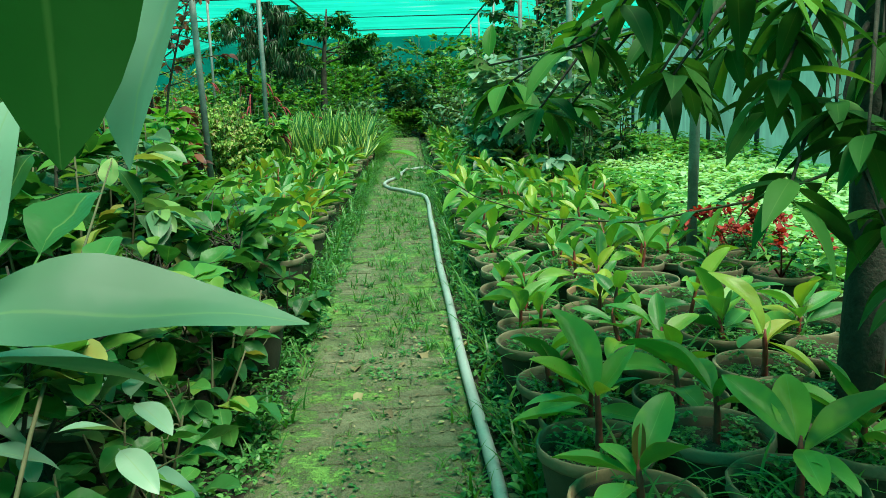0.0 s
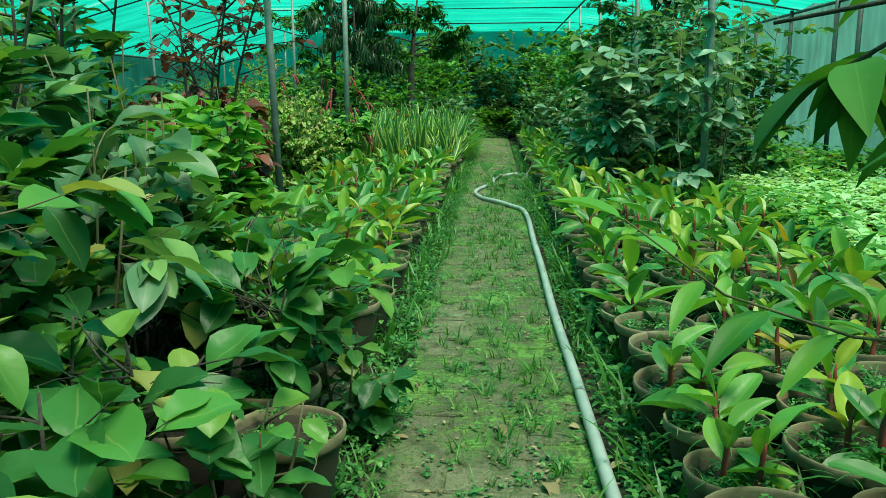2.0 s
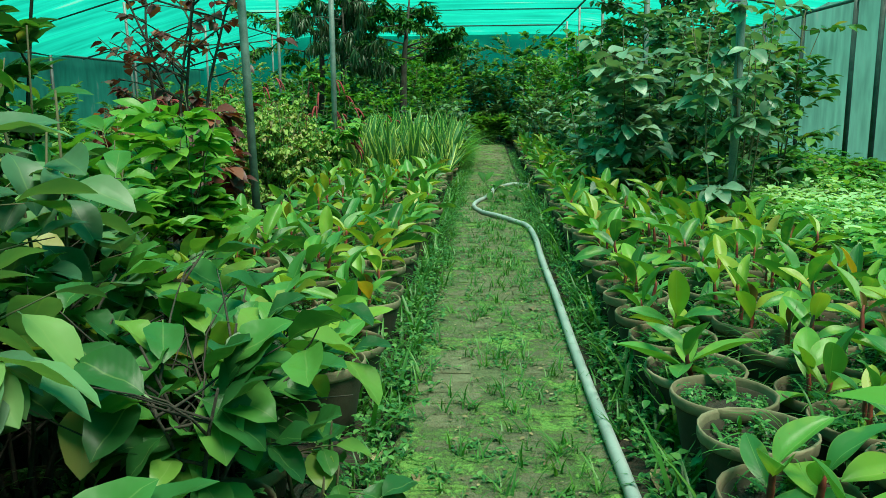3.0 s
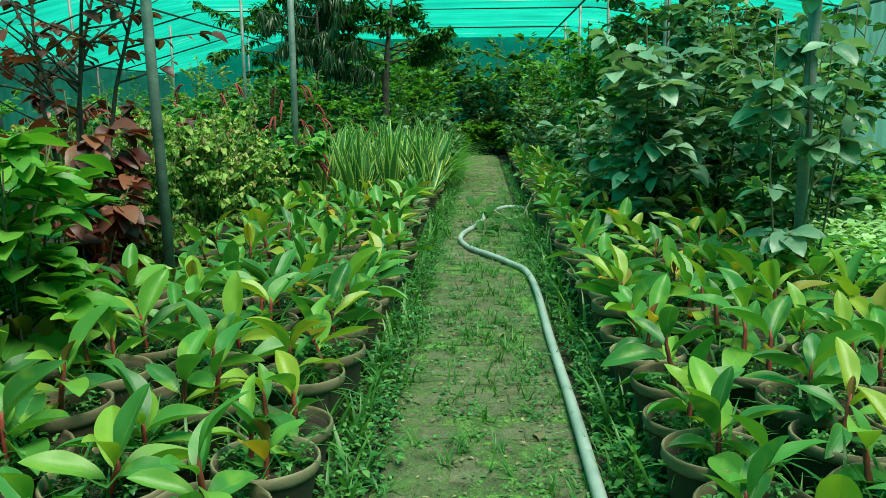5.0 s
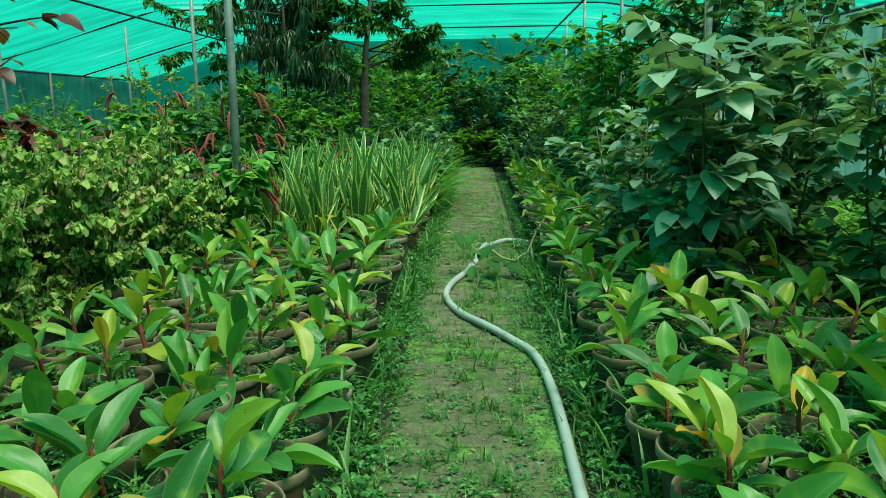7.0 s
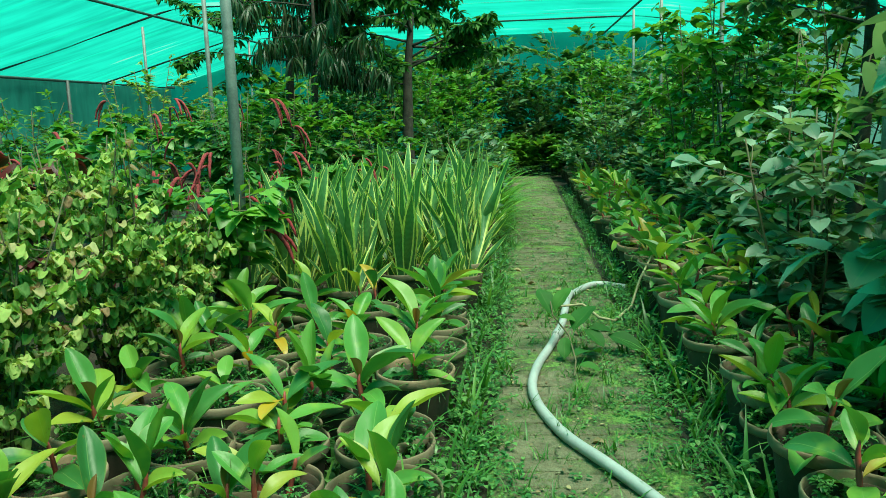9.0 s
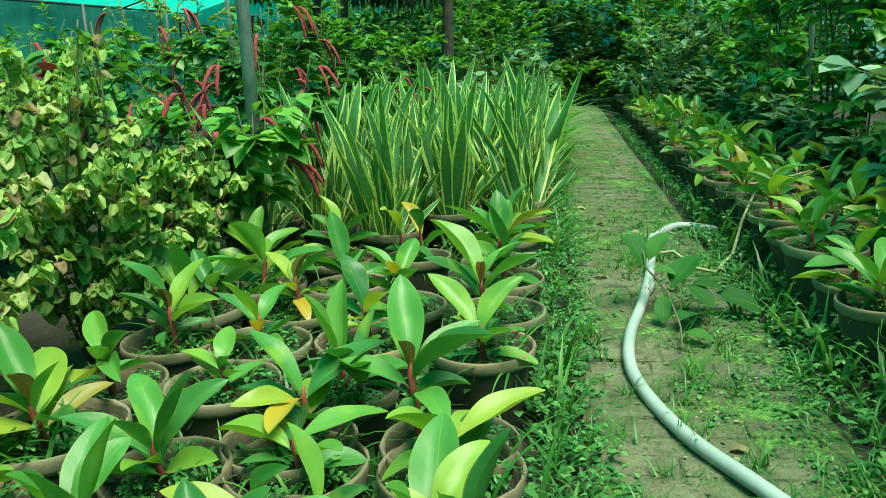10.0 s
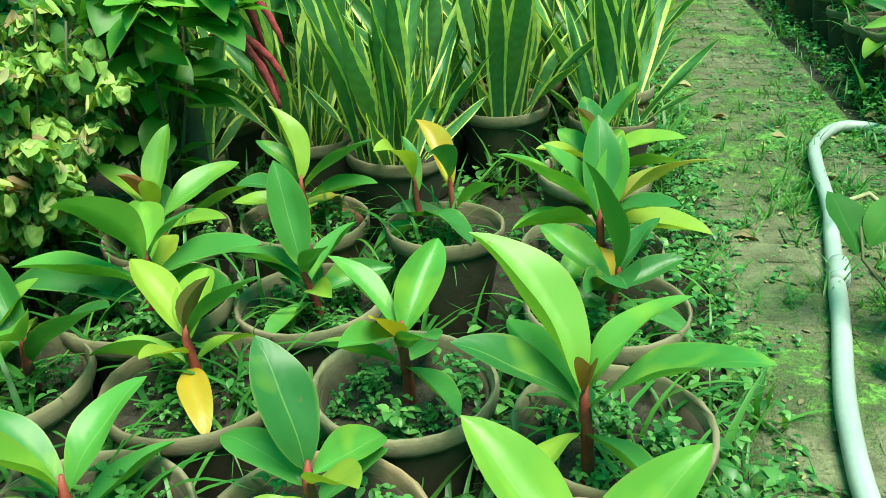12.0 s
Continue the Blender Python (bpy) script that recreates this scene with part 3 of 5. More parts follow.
def posed_rubber_plant(k, x, y, top, leaves, young=None, off=(0.0, 0.0)):
    """A rubber plant whose leaves point where they do: direction, rise and length of each."""
    rnd = random.Random(540 + k)
    t = thing("potted_rubber_plant", Matrix.Translation((x, y, -0.012)), "young rubber plant with broad glossy leaves in a clay pot", "potted plant", "rubber plants along the path")
    pot_parts(t, k)
    tip = Vector((off[0], off[1], 0.24 + top))
    rubber_stem(t, (off[0] * 0.9 + 0.008, off[1] * 0.9, 0.195), tip, 0.0105)
    for i, (yaw, lift, size) in enumerate(leaves):
        q = (0, 2, 4, 0, 1, 2, 3)[(i + k) % 7]
        rubber_leaf(t, tip - Vector((0, 0, 0.012 * (i % 4))), yaw, lift + 0.9 * (0.2, 0.38, 0.08, 0.6, 0.3)[q], size * 0.97, rnd.uniform(-0.35, 0.35), q)
    for i in range(3 if x < 0 else 0):
        rubber_leaf(t, tip - Vector((0, 0, 0.06)), leaves[0][0] + 1.1 + 2.1 * i + rnd.uniform(-0.4, 0.4), rnd.uniform(0.1, 0.6), rnd.uniform(0.12, 0.18), rnd.uniform(-0.5, 0.5), rnd.randrange(5))
    if young:
        put_leaf(t, leaf_mesh("young_ficus", YOUNG_T, M_BRONZE), leaf_pose(tip, young, 1.15, 0.11), "young_leaf")
    return t


def scatter(protos, spots, rnd, smin=0.88, smax=1.12):
    """Copies of the prototypes, one at each spot, turned and scaled a little; the prototypes take the first spots."""
    for i, (x, y, z) in enumerate(spots):
        ob = protos[i % len(protos)] if i < len(protos) else copy_thing(rnd.choice(protos), Matrix.Identity(4))
        s = rnd.uniform(smin, smax)
        ob.matrix_basis = Matrix.Translation((x, y, z)) @ Matrix.Rotation(rnd.uniform(0, 6.283), 4, "Z") @ Matrix.Rotation(rnd.uniform(-0.05, 0.05), 4, "X") @ Matrix.Diagonal((s, s, rnd.uniform(smin, smax), 1))


def bed(x0, cols, dx, y0, y1, dy, rnd, jit=0.03, skip=0.0):
    out = []
    y, row = y0, 0
    while y < y1:
        for c in range(cols):
            if rnd.random() >= skip:
                out.append((x0 + dx * c + rnd.uniform(-jit, jit), y + (0.12 if c % 2 else 0) + rnd.uniform(-jit, jit), -0.012))
        y += dy
        row += 1
    return out


r1 = random.Random(11)
spots = bed(-0.655, 4, -0.345, 4.45, 10.2, 0.32, r1) + bed(0.67, 4, 0.345, 1.63, 9.7, 0.32, r1) + bed(0.675, 2, 0.35, 9.75, 19.3, 0.36, r1)
spots += [(x, y, -0.012) for x, y in ((-0.63, 10.44), (-0.67, 10.73), (-0.69, 11.04), (-0.7, 11.47), (-1.02, 10.47), (-1.05, 11.06), (-1.27, 10.72), (-1.37, 11.02), (-1.6, 10.62), (-1.73, 10.98), (-1.38, 10.38), (-1.72, 10.32))]
POSED = (
    (-0.715, 9.43, 0.165, ((1.81, 0.91, 0.25), (0.64, 0.48, 0.22), (-0.11, 0.54, 0.25), (2.9, 0.2, 0.2)), -1.8, (-0.1, 0.07)),
    (-0.69, 10.05, 0.083, ((2.55, 0.66, 0.25), (0.74, 0.72, 0.23), (-2.04, 0.72, 0.17), (-0.63, 0.43, 0.2)), None, (0.0, -0.06)),
    (-0.66, 10.385, 0.142, ((2.6, 0.74, 0.29), (-2.87, 0.57, 0.22), (-0.26, 0.55, 0.29), (2.29, 0.38, 0.2), (0.56, 0.63, 0.22)), -1.47, (-0.05, -0.1)),
    (-0.7, 11.03, 0.142, ((-2.85, 0.64, 0.27), (2.56, 0.78, 0.21), (1.13, 1.05, 0.2), (0.38, 0.52, 0.29), (-0.66, 0.42, 0.2), (-0.34, 0.11, 0.23), (-2.71, 0.11, 0.2), (1.57, 1.11, 0.25)), None, (0.01, -0.11)),
    (-1.065, 10.098, 0.118, ((2.31, 0.94, 0.2), (-0.77, 0.63, 0.18), (2.8, 0.1, 0.17), (-1.86, 0.34, 0.14), (1.2, -0.3, 0.18)), None),
    (-1.398, 10.052, 0.092, ((-2.07, 0.95, 0.2), (1.15, 0.41, 0.2), (2.76, 0.55, 0.2), (-1.28, 0.64, 0.13)), None),
    (-1.708, 10.079, 0.11, ((-2.38, 0.92, 0.24), (1.21, 0.74, 0.23), (3.12, 0.48, 0.2), (-0.11, 0.43, 0.2)), -1.6),
    (-1.385, 10.4, 0.118, ((0.02, 0.7, 0.2), (2.49, 0.53, 0.2), (1.78, 0.36, 0.18), (-1.68, 0.54, 0.14)), 0.8),
    (-1.018, 10.45, 0.119, ((2.61, 0.58, 0.19), (1.26, 0.62, 0.2), (-1.79, 0.87, 0.15), (-0.81, 0.62, 0.17), (-1.98, 0.4, 0.16)), None),
    (-1.42, 11.1, 0.111, ((2.39, 1.05, 0.21), (0.02, 0.62, 0.24), (-2.24, 0.37, 0.18), (-0.01, 0.28, 0.2), (2.8, 0.61, 0.17)), None),
    (-1.1, 9.42, 0.1, ((2.64, 0.72, 0.22), (0.77, 0.36, 0.26), (2.85, 0.1, 0.2), (-2.24, 0.28, 0.2), (-1.7, 0.03, 0.2), (1.52, -0.08, 0.18)), None, (0.02, 0.07)),
    (-1.394, 9.74, 0.07, ((1.73, 0.5, 0.15), (2.77, 0.23, 0.16), (-1.11, 0.86, 0.1), (-0.62, 0.44, 0.12)), None),
    (-1.73, 9.72, 0.096, ((2.23, 0.49, 0.2), (-0.28, 0.6, 0.2), (-1.25, 0.73, 0.16), (-1.47, 0.27, 0.2), (-0.86, -0.1, 0.17)), None),
    (-0.697, 9.304, 0.11, ((2.08, 0.04, 0.2), (1.25, -0.15, 0.2), (0.5, 0.34, 0.24), (-2.33, 0.62, 0.2)), None),
    (-1.046, 9.302, 0.08, ((0.65, 0.05, 0.23), (1.83, 0.04, 0.2), (2.98, 0.11, 0.2), (-0.66, 0.41, 0.2)), None),
    (0.655, 1.68, 0.156, ((-3.11, 0.57, 0.21), (2.18, 0.79, 0.29), (0.56, 0.76, 0.2), (-2.98, 0.14, 0.21), (-1.51, 0.47, 0.17)), None),
    (1.0, 1.73, 0.129, ((2.43, 0.3, 0.3), (1.58, 0.25, 0.2), (-1.31, 0.77, 0.17), (-1.18, 0.42, 0.2)), None),
    (1.078, 1.4, 0.118, ((2.19, 0.48, 0.25), (1.45, 0.62, 0.22), (0.06, 0.55, 0.28), (-1.42, -0.02, 0.2), (-1.79, -0.08, 0.2)), None),
    (0.68, 1.36, 0.094, ((0.65, 0.77, 0.21), (2.6, 0.04, 0.21), (2.11, 0.31, 0.14), (-2.31, 0.1, 0.2), (-1.08, 0.67, 0.2)), 1.2),
    (1.04, 2.36, 0.107, ((1.43, 0.7, 0.18), (2.46, 0.37, 0.24), (0.45, 0.34, 0.2), (-2.47, 0.12, 0.2)), None),
    (1.36, 2.24, 0.122, ((2.18, 0.69, 0.3), (-0.96, -0.34, 0.22), (1.33, 0.35, 0.2), (0.62, 0.21, 0.2), (-2.47, 0.03, 0.18)), None))
for k, row in enumerate(POSED):
    posed_rubber_plant(k, *row)
spots = [p for p in spots if all(math.hypot(p[0] - q[0], p[1] - q[1]) > 0.235 for q in POSED)]
bare = [p for p in spots if p[0] > 0 and p[1] < 4.2 and r1.random() < 0.34]
spots = [p for p in spots if p not in bare]
for k, p in enumerate(bare):
    t = thing("clay_pot", Matrix.Translation(p) @ Matrix.Rotation(k * 1.7, 4, "Z"), "weathered clay pot of soil with a few weeds", "pot", "pots without plants")
    pot_parts(t, k * 3 + 1 if k % 2 else k)
GAPS = spots + bare + [(q[0], q[1], 0) for q in POSED]
r1.shuffle(spots)
scatter([rubber_plant(k) for k in range(12)], spots, r1)

# ---- snake plants ----
SNAKE_T = [leaf_template("sword", 0.12, 0.16, 0.16, 14, 5, 0.42, 0, 1.0), leaf_template("sword", 0.14, 0.08, 0.18, 14, 5, 0.45, 0, -1.3), leaf_template("sword", 0.1, 0.24, 0.14, 14, 5, 0.4, 0, 1.7)]


def snake_plant(k):
    rnd = random.Random(60 + k)
    t = thing("potted_snake_plant", Matrix.Identity(4), "snake plant with upright yellow-edged leaves in a clay pot", "potted plant", "snake plants beside the path")
    pot_parts(t, k, k % 2 == 0)
    for i in range(rnd.randint(11, 14)):
        a, r = rnd.uniform(0, 6.283), rnd.uniform(0.02, 0.13)
        q = rnd.randrange(3)
        put_leaf(t, leaf_mesh(("snake", q), SNAKE_T[q], M_SNAKE), leaf_pose((r * math.cos(a), r * math.sin(a), 0.225), a + rnd.uniform(-2.2, 2.2), math.pi / 2 - 0.55 * rnd.random() ** 1.1, rnd.uniform(0.34, 0.8), rnd.uniform(-1.5, 1.5)))
    for i in range(8):
        a = 0.785 * i + rnd.uniform(-0.6, 0.6)
        q = rnd.randrange(3)
        put_leaf(t, leaf_mesh(("snake", q), SNAKE_T[q], M_SNAKE), leaf_pose((0.09 * math.cos(a), 0.09 * math.sin(a), 0.225), a, rnd.uniform(0.7, 1.2), rnd.uniform(0.24, 0.48), rnd.uniform(-1.0, 1.0)))
    return t


r2 = random.Random(12)
snake_spots = bed(-0.66, 2, -0.33, 12.0, 14.3, 0.31, r2) + bed(-1.32, 3, -0.32, 11.6, 14.3, 0.31, r2, 0.06)
GAPS += snake_spots
scatter([snake_plant(k) for k in range(6)], snake_spots, r2, 0.82, 1.14)

# ---- shrubs ----


def branch_points(p0, p1, bend, rnd, n=5):
    p0, p1 = Vector(p0), Vector(p1)
    side = Vector((rnd.uniform(-1, 1), rnd.uniform(-1, 1), rnd.uniform(-0.3, 0.6))) * bend
    return [p0.lerp(p1, i / (n - 1)) + side * math.sin(math.pi * i / (n - 1)) for i in range(n)]


def shrub(name, at, height, radius, template, mat, n, size, label, category="shrub", group="", stems=5, low=0.25, lift=(0.0, 0.9), stem_r=0.008, twigs=4, stem_mat=None, leafname="foliage", whorl=1, objects=False, seed=0, pot=None, droop_tip=0.0, density=1.9):
    """A leafy plant: stems from the ground, twigs off them, leaves along the twigs."""
    rnd = random.Random(seed * 7919 + int(abs(at[0]) * 131 + abs(at[1]) * 977))
    t = thing(name, Matrix.Translation((at[0], at[1], -0.012 if len(at) < 3 else at[2])), label, category, group)
    base_z = 0.0
    if pot is not None:
        pot_parts(t, pot)
        base_z = 0.22
    runs = []
    bm = bmesh.new()
    for s in range(stems):
        a = 6.283 * s / stems + rnd.uniform(-0.5, 0.5)
        rr = radius * rnd.uniform(0.25, 0.8)
        b = (rnd.uniform(-0.03, 0.03) + 0.02 * math.cos(a), rnd.uniform(-0.03, 0.03), base_z)
        e = (rr * math.cos(a), rr * math.sin(a), height * rnd.uniform(0.78, 1.0))
        main = branch_points(b, e, 0.06 * height, rnd)
        tube(bm, main, [stem_r * (1 - 0.16 * i) for i in range(5)], 5)
        runs.append((main, low))
        for _ in range(twigs):
            f = rnd.uniform(max(low, 0.15), 0.9)
            k = min(3, int(f * 4))
            p = main[k].lerp(main[k + 1], f * 4 - k)
            a2 = rnd.uniform(0, 6.283)
            ln = radius * rnd.uniform(0.35, 0.8)
            tip = p + Vector((ln * math.cos(a2), ln * math.sin(a2), ln * rnd.uniform(0.05, 0.8) - droop_tip * ln))
            tip.z = max(tip.z, base_z + 0.08)
            tw = branch_points(p, tip, 0.04, rnd)
            tube(bm, tw, [stem_r * 0.5 * (1 - 0.17 * i) for i in range(5)], 4)
            runs.append((tw, 0.15))
    part("stem", bm, stem_mat or M_STEM, t)
    ms = []
    n = int(n * (1.0 if objects else density))
    while len(ms) < n:
        pts, lo = rnd.choice(runs)
        f = rnd.uniform(lo, 1.0) ** 0.75
        k = min(3, int(f * 4))
        p = pts[k].lerp(pts[k + 1], f * 4 - k)
        d = pts[k + 1] - pts[k]
        yaw0 = math.atan2(d.y, d.x) + rnd.uniform(-1.4, 1.4)
        for w in range(whorl):
            ms.append(leaf_pose(p, yaw0 + 6.283 * w / whorl + rnd.uniform(-0.15, 0.15), rnd.uniform(*lift), size * rnd.uniform(0.6, 1.15), rnd.uniform(-0.5, 0.5)))
    if objects:
        me = leaf_mesh((name, mat.name), template, mat)
        for m in ms:
            put_leaf(t, me, m)
    else:
        ob = part(leafname, leaves_mesh(leafname, template, ms, mat), mat, t)
        ob["kind"] = "stuff"
    return t


OVAL = leaf_template("oval", 0.56, 0.25, 0.14, 4, 3, 0.08, 0.08)
OVAL_BIG = leaf_template("oval", 0.54, 0.38, 0.16, 7, 5, 0.1, 0.07)
LANCE = leaf_template("lance", 0.36, 0.4, 0.16, 4, 3, 0.06, 0.05)
HEART = leaf_template("heart", 0.74, 0.35, 0.12, 5, 3, 0.08, 0.12)
WAVY = leaf_template("round", 0.82, 0.9, 0.3, 6, 5, 0.45, 0.1, 0.5)
SMALL = leaf_template("oval", 0.55, 0.2, 0.1, 3, 3)
NARROW = leaf_template("lance", 0.085, 0.6, 0.12, 5, 3)

# potted bushes crowding the near side of the path
r3 = random.Random(13)
BUSH_T = leaf_template("round", 0.62, 0.32, 0.18, 7, 5, 0.14, 0.12)


def potted_bush(k, single):
    return shrub("potted_bush", (0, 0, 0), 0.66 + 0.05 * k, 0.36, BUSH_T, M_SHRUB, 118 if single else 150, 0.15, "leafy green bush with broad oval leaves in a clay pot", "potted plant", "bushes beside the path", stems=7, low=0.35, twigs=7, lift=(-0.5, 0.9), objects=single, seed=k, pot=k, density=1.0, stem_mat=M_BARK)


front = [(x, y, -0.012) for x, y in ((-0.68, 3.36), (-0.72, 3.68), (-0.92, 2.6), (-1.12, 3.4), (-1.12, 3.8), (-0.85, 2.05), (-1.3, 2.7))]
behind = [(x, y, -0.012) for x, y in ((-1.5, 3.0), (-1.5, 3.6), (-1.52, 4.05), (-1.5, 2.4), (-0.85, 1.45), (-1.3, 1.5), (-1.95, 3.4), (-1.95, 4.1), (-2.0, 2.7))]
for k, (x, y) in enumerate(((-0.56, 3.06), (-0.9, 3.12))):
    t = thing("clay_pot", Matrix.Translation((x, y, -0.012)), "dark mossy clay pot in the shade of the bushes", "pot", "pots without plants")
    pot_parts(t, k, k % 2 == 0)
scatter([potted_bush(k, True) for k in range(3)], front, r3, 0.9, 1.1)
scatter([potted_bush(k, False) for k in range(3, 6)], behind, r3, 0.9, 1.1)
for k, (x, y, h) in enumerate(((-1.95, 4.8, 1.0), (-2.3, 5.4, 1.05), (-2.5, 4.4, 1.15), (-2.6, 3.5, 1.2), (-1.9, 5.7, 0.85), (-3.1, 5.0, 1.3), (-3.2, 4.0, 1.3), (-2.2, 6.3, 0.9))):
    shrub("leafy_bush", (x, y), h, 0.42, OVAL, M_FRESH if k % 3 == 1 else M_SHRUB, 260, 0.13, "green bush with pointed oval leaves growing in the bed", "bush", "bushes in the bed", seed=k)

# tall thin saplings among the bushes
for k, (x, y, h) in enumerate(((-1.7, 4.1, 2.0), (-1.9, 4.7, 2.3), (-2.3, 3.8, 2.2), (-1.55, 3.3, 1.75), (-2.9, 5.6, 2.2), (-2.2, 5.1, 2.1), (-2.6, 4.6, 2.4), (-1.25, 2.75, 1.6), (-2.0, 3.0, 2.0), (-3.2, 4.4, 2.4), (-3.6, 6.3, 2.3), (-1.65, 2.3, 1.7))):
    shrub("tall_sapling", (x, y), h, 0.38, OVAL, M_SHRUB if k % 3 else M_DARK, 95, 0.145, "tall thin sapling with sparse green leaves", "sapling", "saplings", stems=2, low=0.4, twigs=4, stem_r=0.013, seed=20 + k, stem_mat=M_BARK)

for k, (x, y, h, r) in enumerate(((-1.72, 6.15, 1.15, 0.36), (-2.1, 6.7, 1.2, 0.4), (-2.0, 5.5, 1.05, 0.38))):
    shrub("bright_leafy_plant", (x, y), h, r, OVAL_BIG, M_FRESH, 130, 0.2, "bushy plant with long bright green leaves", "plant", "bright leafy plants", stems=6, low=0.25, twigs=4, seed=25 + k, lift=(-0.2, 0.8))

for k, (x, y) in enumerate(((-0.58, 1.75), (-0.58, 2.3), (-0.6, 2.7), (-0.52, 3.62), (-0.58, 1.3))):
    shrub("low_leafy_plant", (x, y), 0.36 + 0.06 * (k % 3), 0.24, BUSH_T, M_SHRUB, 62, 0.125, "low leafy plant spreading at the edge of the path", "plant", "low plants", stems=5, low=0.15, twigs=3, seed=240 + k, density=1.0, lift=(-0.4, 0.5))

for k, (x, y, h) in enumerate(((-1.3, 3.75, 1.35), (-1.72, 4.4, 1.5), (-1.62, 3.3, 1.55), (-2.15, 4.1, 1.65), (-1.2, 3.05, 1.25), (-1.08, 2.3, 1.2), (-1.3, 1.75, 1.3), (-1.75, 2.8, 1.6))):
    shrub("tall_leafy_plant", (x, y), h, 0.36, OVAL_BIG, M_SHRUB if k % 2 else M_DARK, 96, 0.18, "tall plant with large soft green leaves among the bushes", "plant", "tall leafy plants", stems=4, low=0.35, twigs=4, seed=260 + k, lift=(-0.7, 0.6), density=1.0)

# copper-leaf plants beside the post
for k, (x, y, h, r, n) in enumerate(((-2.08, 7.5, 0.85, 0.3, 120), (-2.4, 7.9, 1.35, 0.36, 130), (-2.65, 7.3, 1.1, 0.35, 110), (-3.45, 11.5, 1.32, 0.42, 190), (-3.9, 11.6, 1.3, 0.5, 170), (-4.7, 11.9, 1.3, 0.5, 150))):
    shrub("copper_leaf_plant", (x, y), h, r, HEART, M_COPPER, n, 0.16, "copper-leaf plant with dark red drooping leaves", "shrub", "copper-leaf plants", lift=(-0.7, 0.2), seed=30 + k)
shrub("poinsettia_tree", (-2.6, 8.5), 2.75, 0.85, HEART, M_COPPER, 150, 0.11, "small tree with bare dark branches and sparse copper leaves", "tree", stems=5, low=0.45, twigs=11, stem_r=0.02, stem_mat=M_BARK, seed=33, lift=(-0.6, 0.4))

# variegated bushes
for k, (x, y, h, r) in enumerate(((-2.15, 10.35, 1.3, 0.44), (-2.2, 9.55, 1.28, 0.45), (-2.85, 10.2, 1.15, 0.48), (-2.8, 9.3, 1.1, 0.45), (-2.35, 8.75, 0.95, 0.38), (-3.45, 9.9, 1.15, 0.5), (-3.3, 8.8, 1.1, 0.45), (-2.1, 10.95, 0.85, 0.3))):
    shrub("variegated_bush", (x, y), h, r, WAVY, M_CROTON, 1350, 0.058, "dense bush with curled yellow and green leaves", "bush", "variegated bushes", stems=12, low=0.04, twigs=7, seed=40 + k, whorl=3, lift=(-0.7, 0.9))


def chenille_plant(k, x, y, h, r, tassels):
    rnd = random.Random(700 + k)
    t = shrub("chenille_plant", (x, y), h, r, HEART, M_FRESH if k % 2 else M_SHRUB, int(520 * r), 0.13, "green shrub hung with long red catkin tassels", "shrub", "chenille plants", stems=5, low=0.3, twigs=4, seed=50 + k, lift=(-0.5, 0.5))
    for _ in range(int(tassels * 0.8)):
        a, rr = rnd.uniform(0, 6.283), r * rnd.uniform(0.5, 1.1)
        z = h * rnd.uniform(0.5, 1.02)
        for _ in range(rnd.randint(1, 3)):
            ln, out, bend = rnd.uniform(0.12, 0.27), rnd.uniform(0.1, 0.24), a + rnd.uniform(-0.8, 0.8)
            fat = rnd.uniform(0.42, 0.8)
            bm = bmesh.new()
            pts, radii = [], []
            for i in range(15):
                f = i / 14
                reach = out * (1 - math.exp(-1.9 * f))
                pts.append((rr * math.cos(a) + reach * math.cos(bend) + rnd.uniform(-0.002, 0.002), rr * math.sin(a) + reach * math.sin(bend) + rnd.uniform(-0.002, 0.002), z + 0.012 * math.sin(3.1 * min(1.0, 2.2 * f)) - ln * f ** 1.5))
                radii.append(fat * (0.003 if i < 2 else 0.004 + 0.0125 * math.sin(math.pi * min(1.0, 0.18 + 0.78 * f)) ** 0.6 * rnd.uniform(0.78, 1.2)))
            tube(bm, pts, radii, 8)
            part("tassel", bm, M_TASSEL, t)


for k, (x, y, h, r, n) in enumerate(((-2.15, 12.3, 1.15, 0.45, 16), (-1.75, 13.3, 1.0, 0.4, 12), (-2.9, 12.2, 1.25, 0.5, 14), (-3.7, 12.0, 1.25, 0.55, 16), (-2.6, 13.4, 1.45, 0.5, 14), (-4.6, 12.6, 1.3, 0.5, 12), (-2.35, 11.5, 0.85, 0.35, 9), (-1.96, 11.3, 1.0, 0.28, 6), (-4.0, 10.9, 1.2, 0.5, 10), (-3.6, 13.8, 1.5, 0.5, 10), (-2.2, 14.6, 1.2, 0.45, 8))):
    chenille_plant(k, x, y, h, r, n)

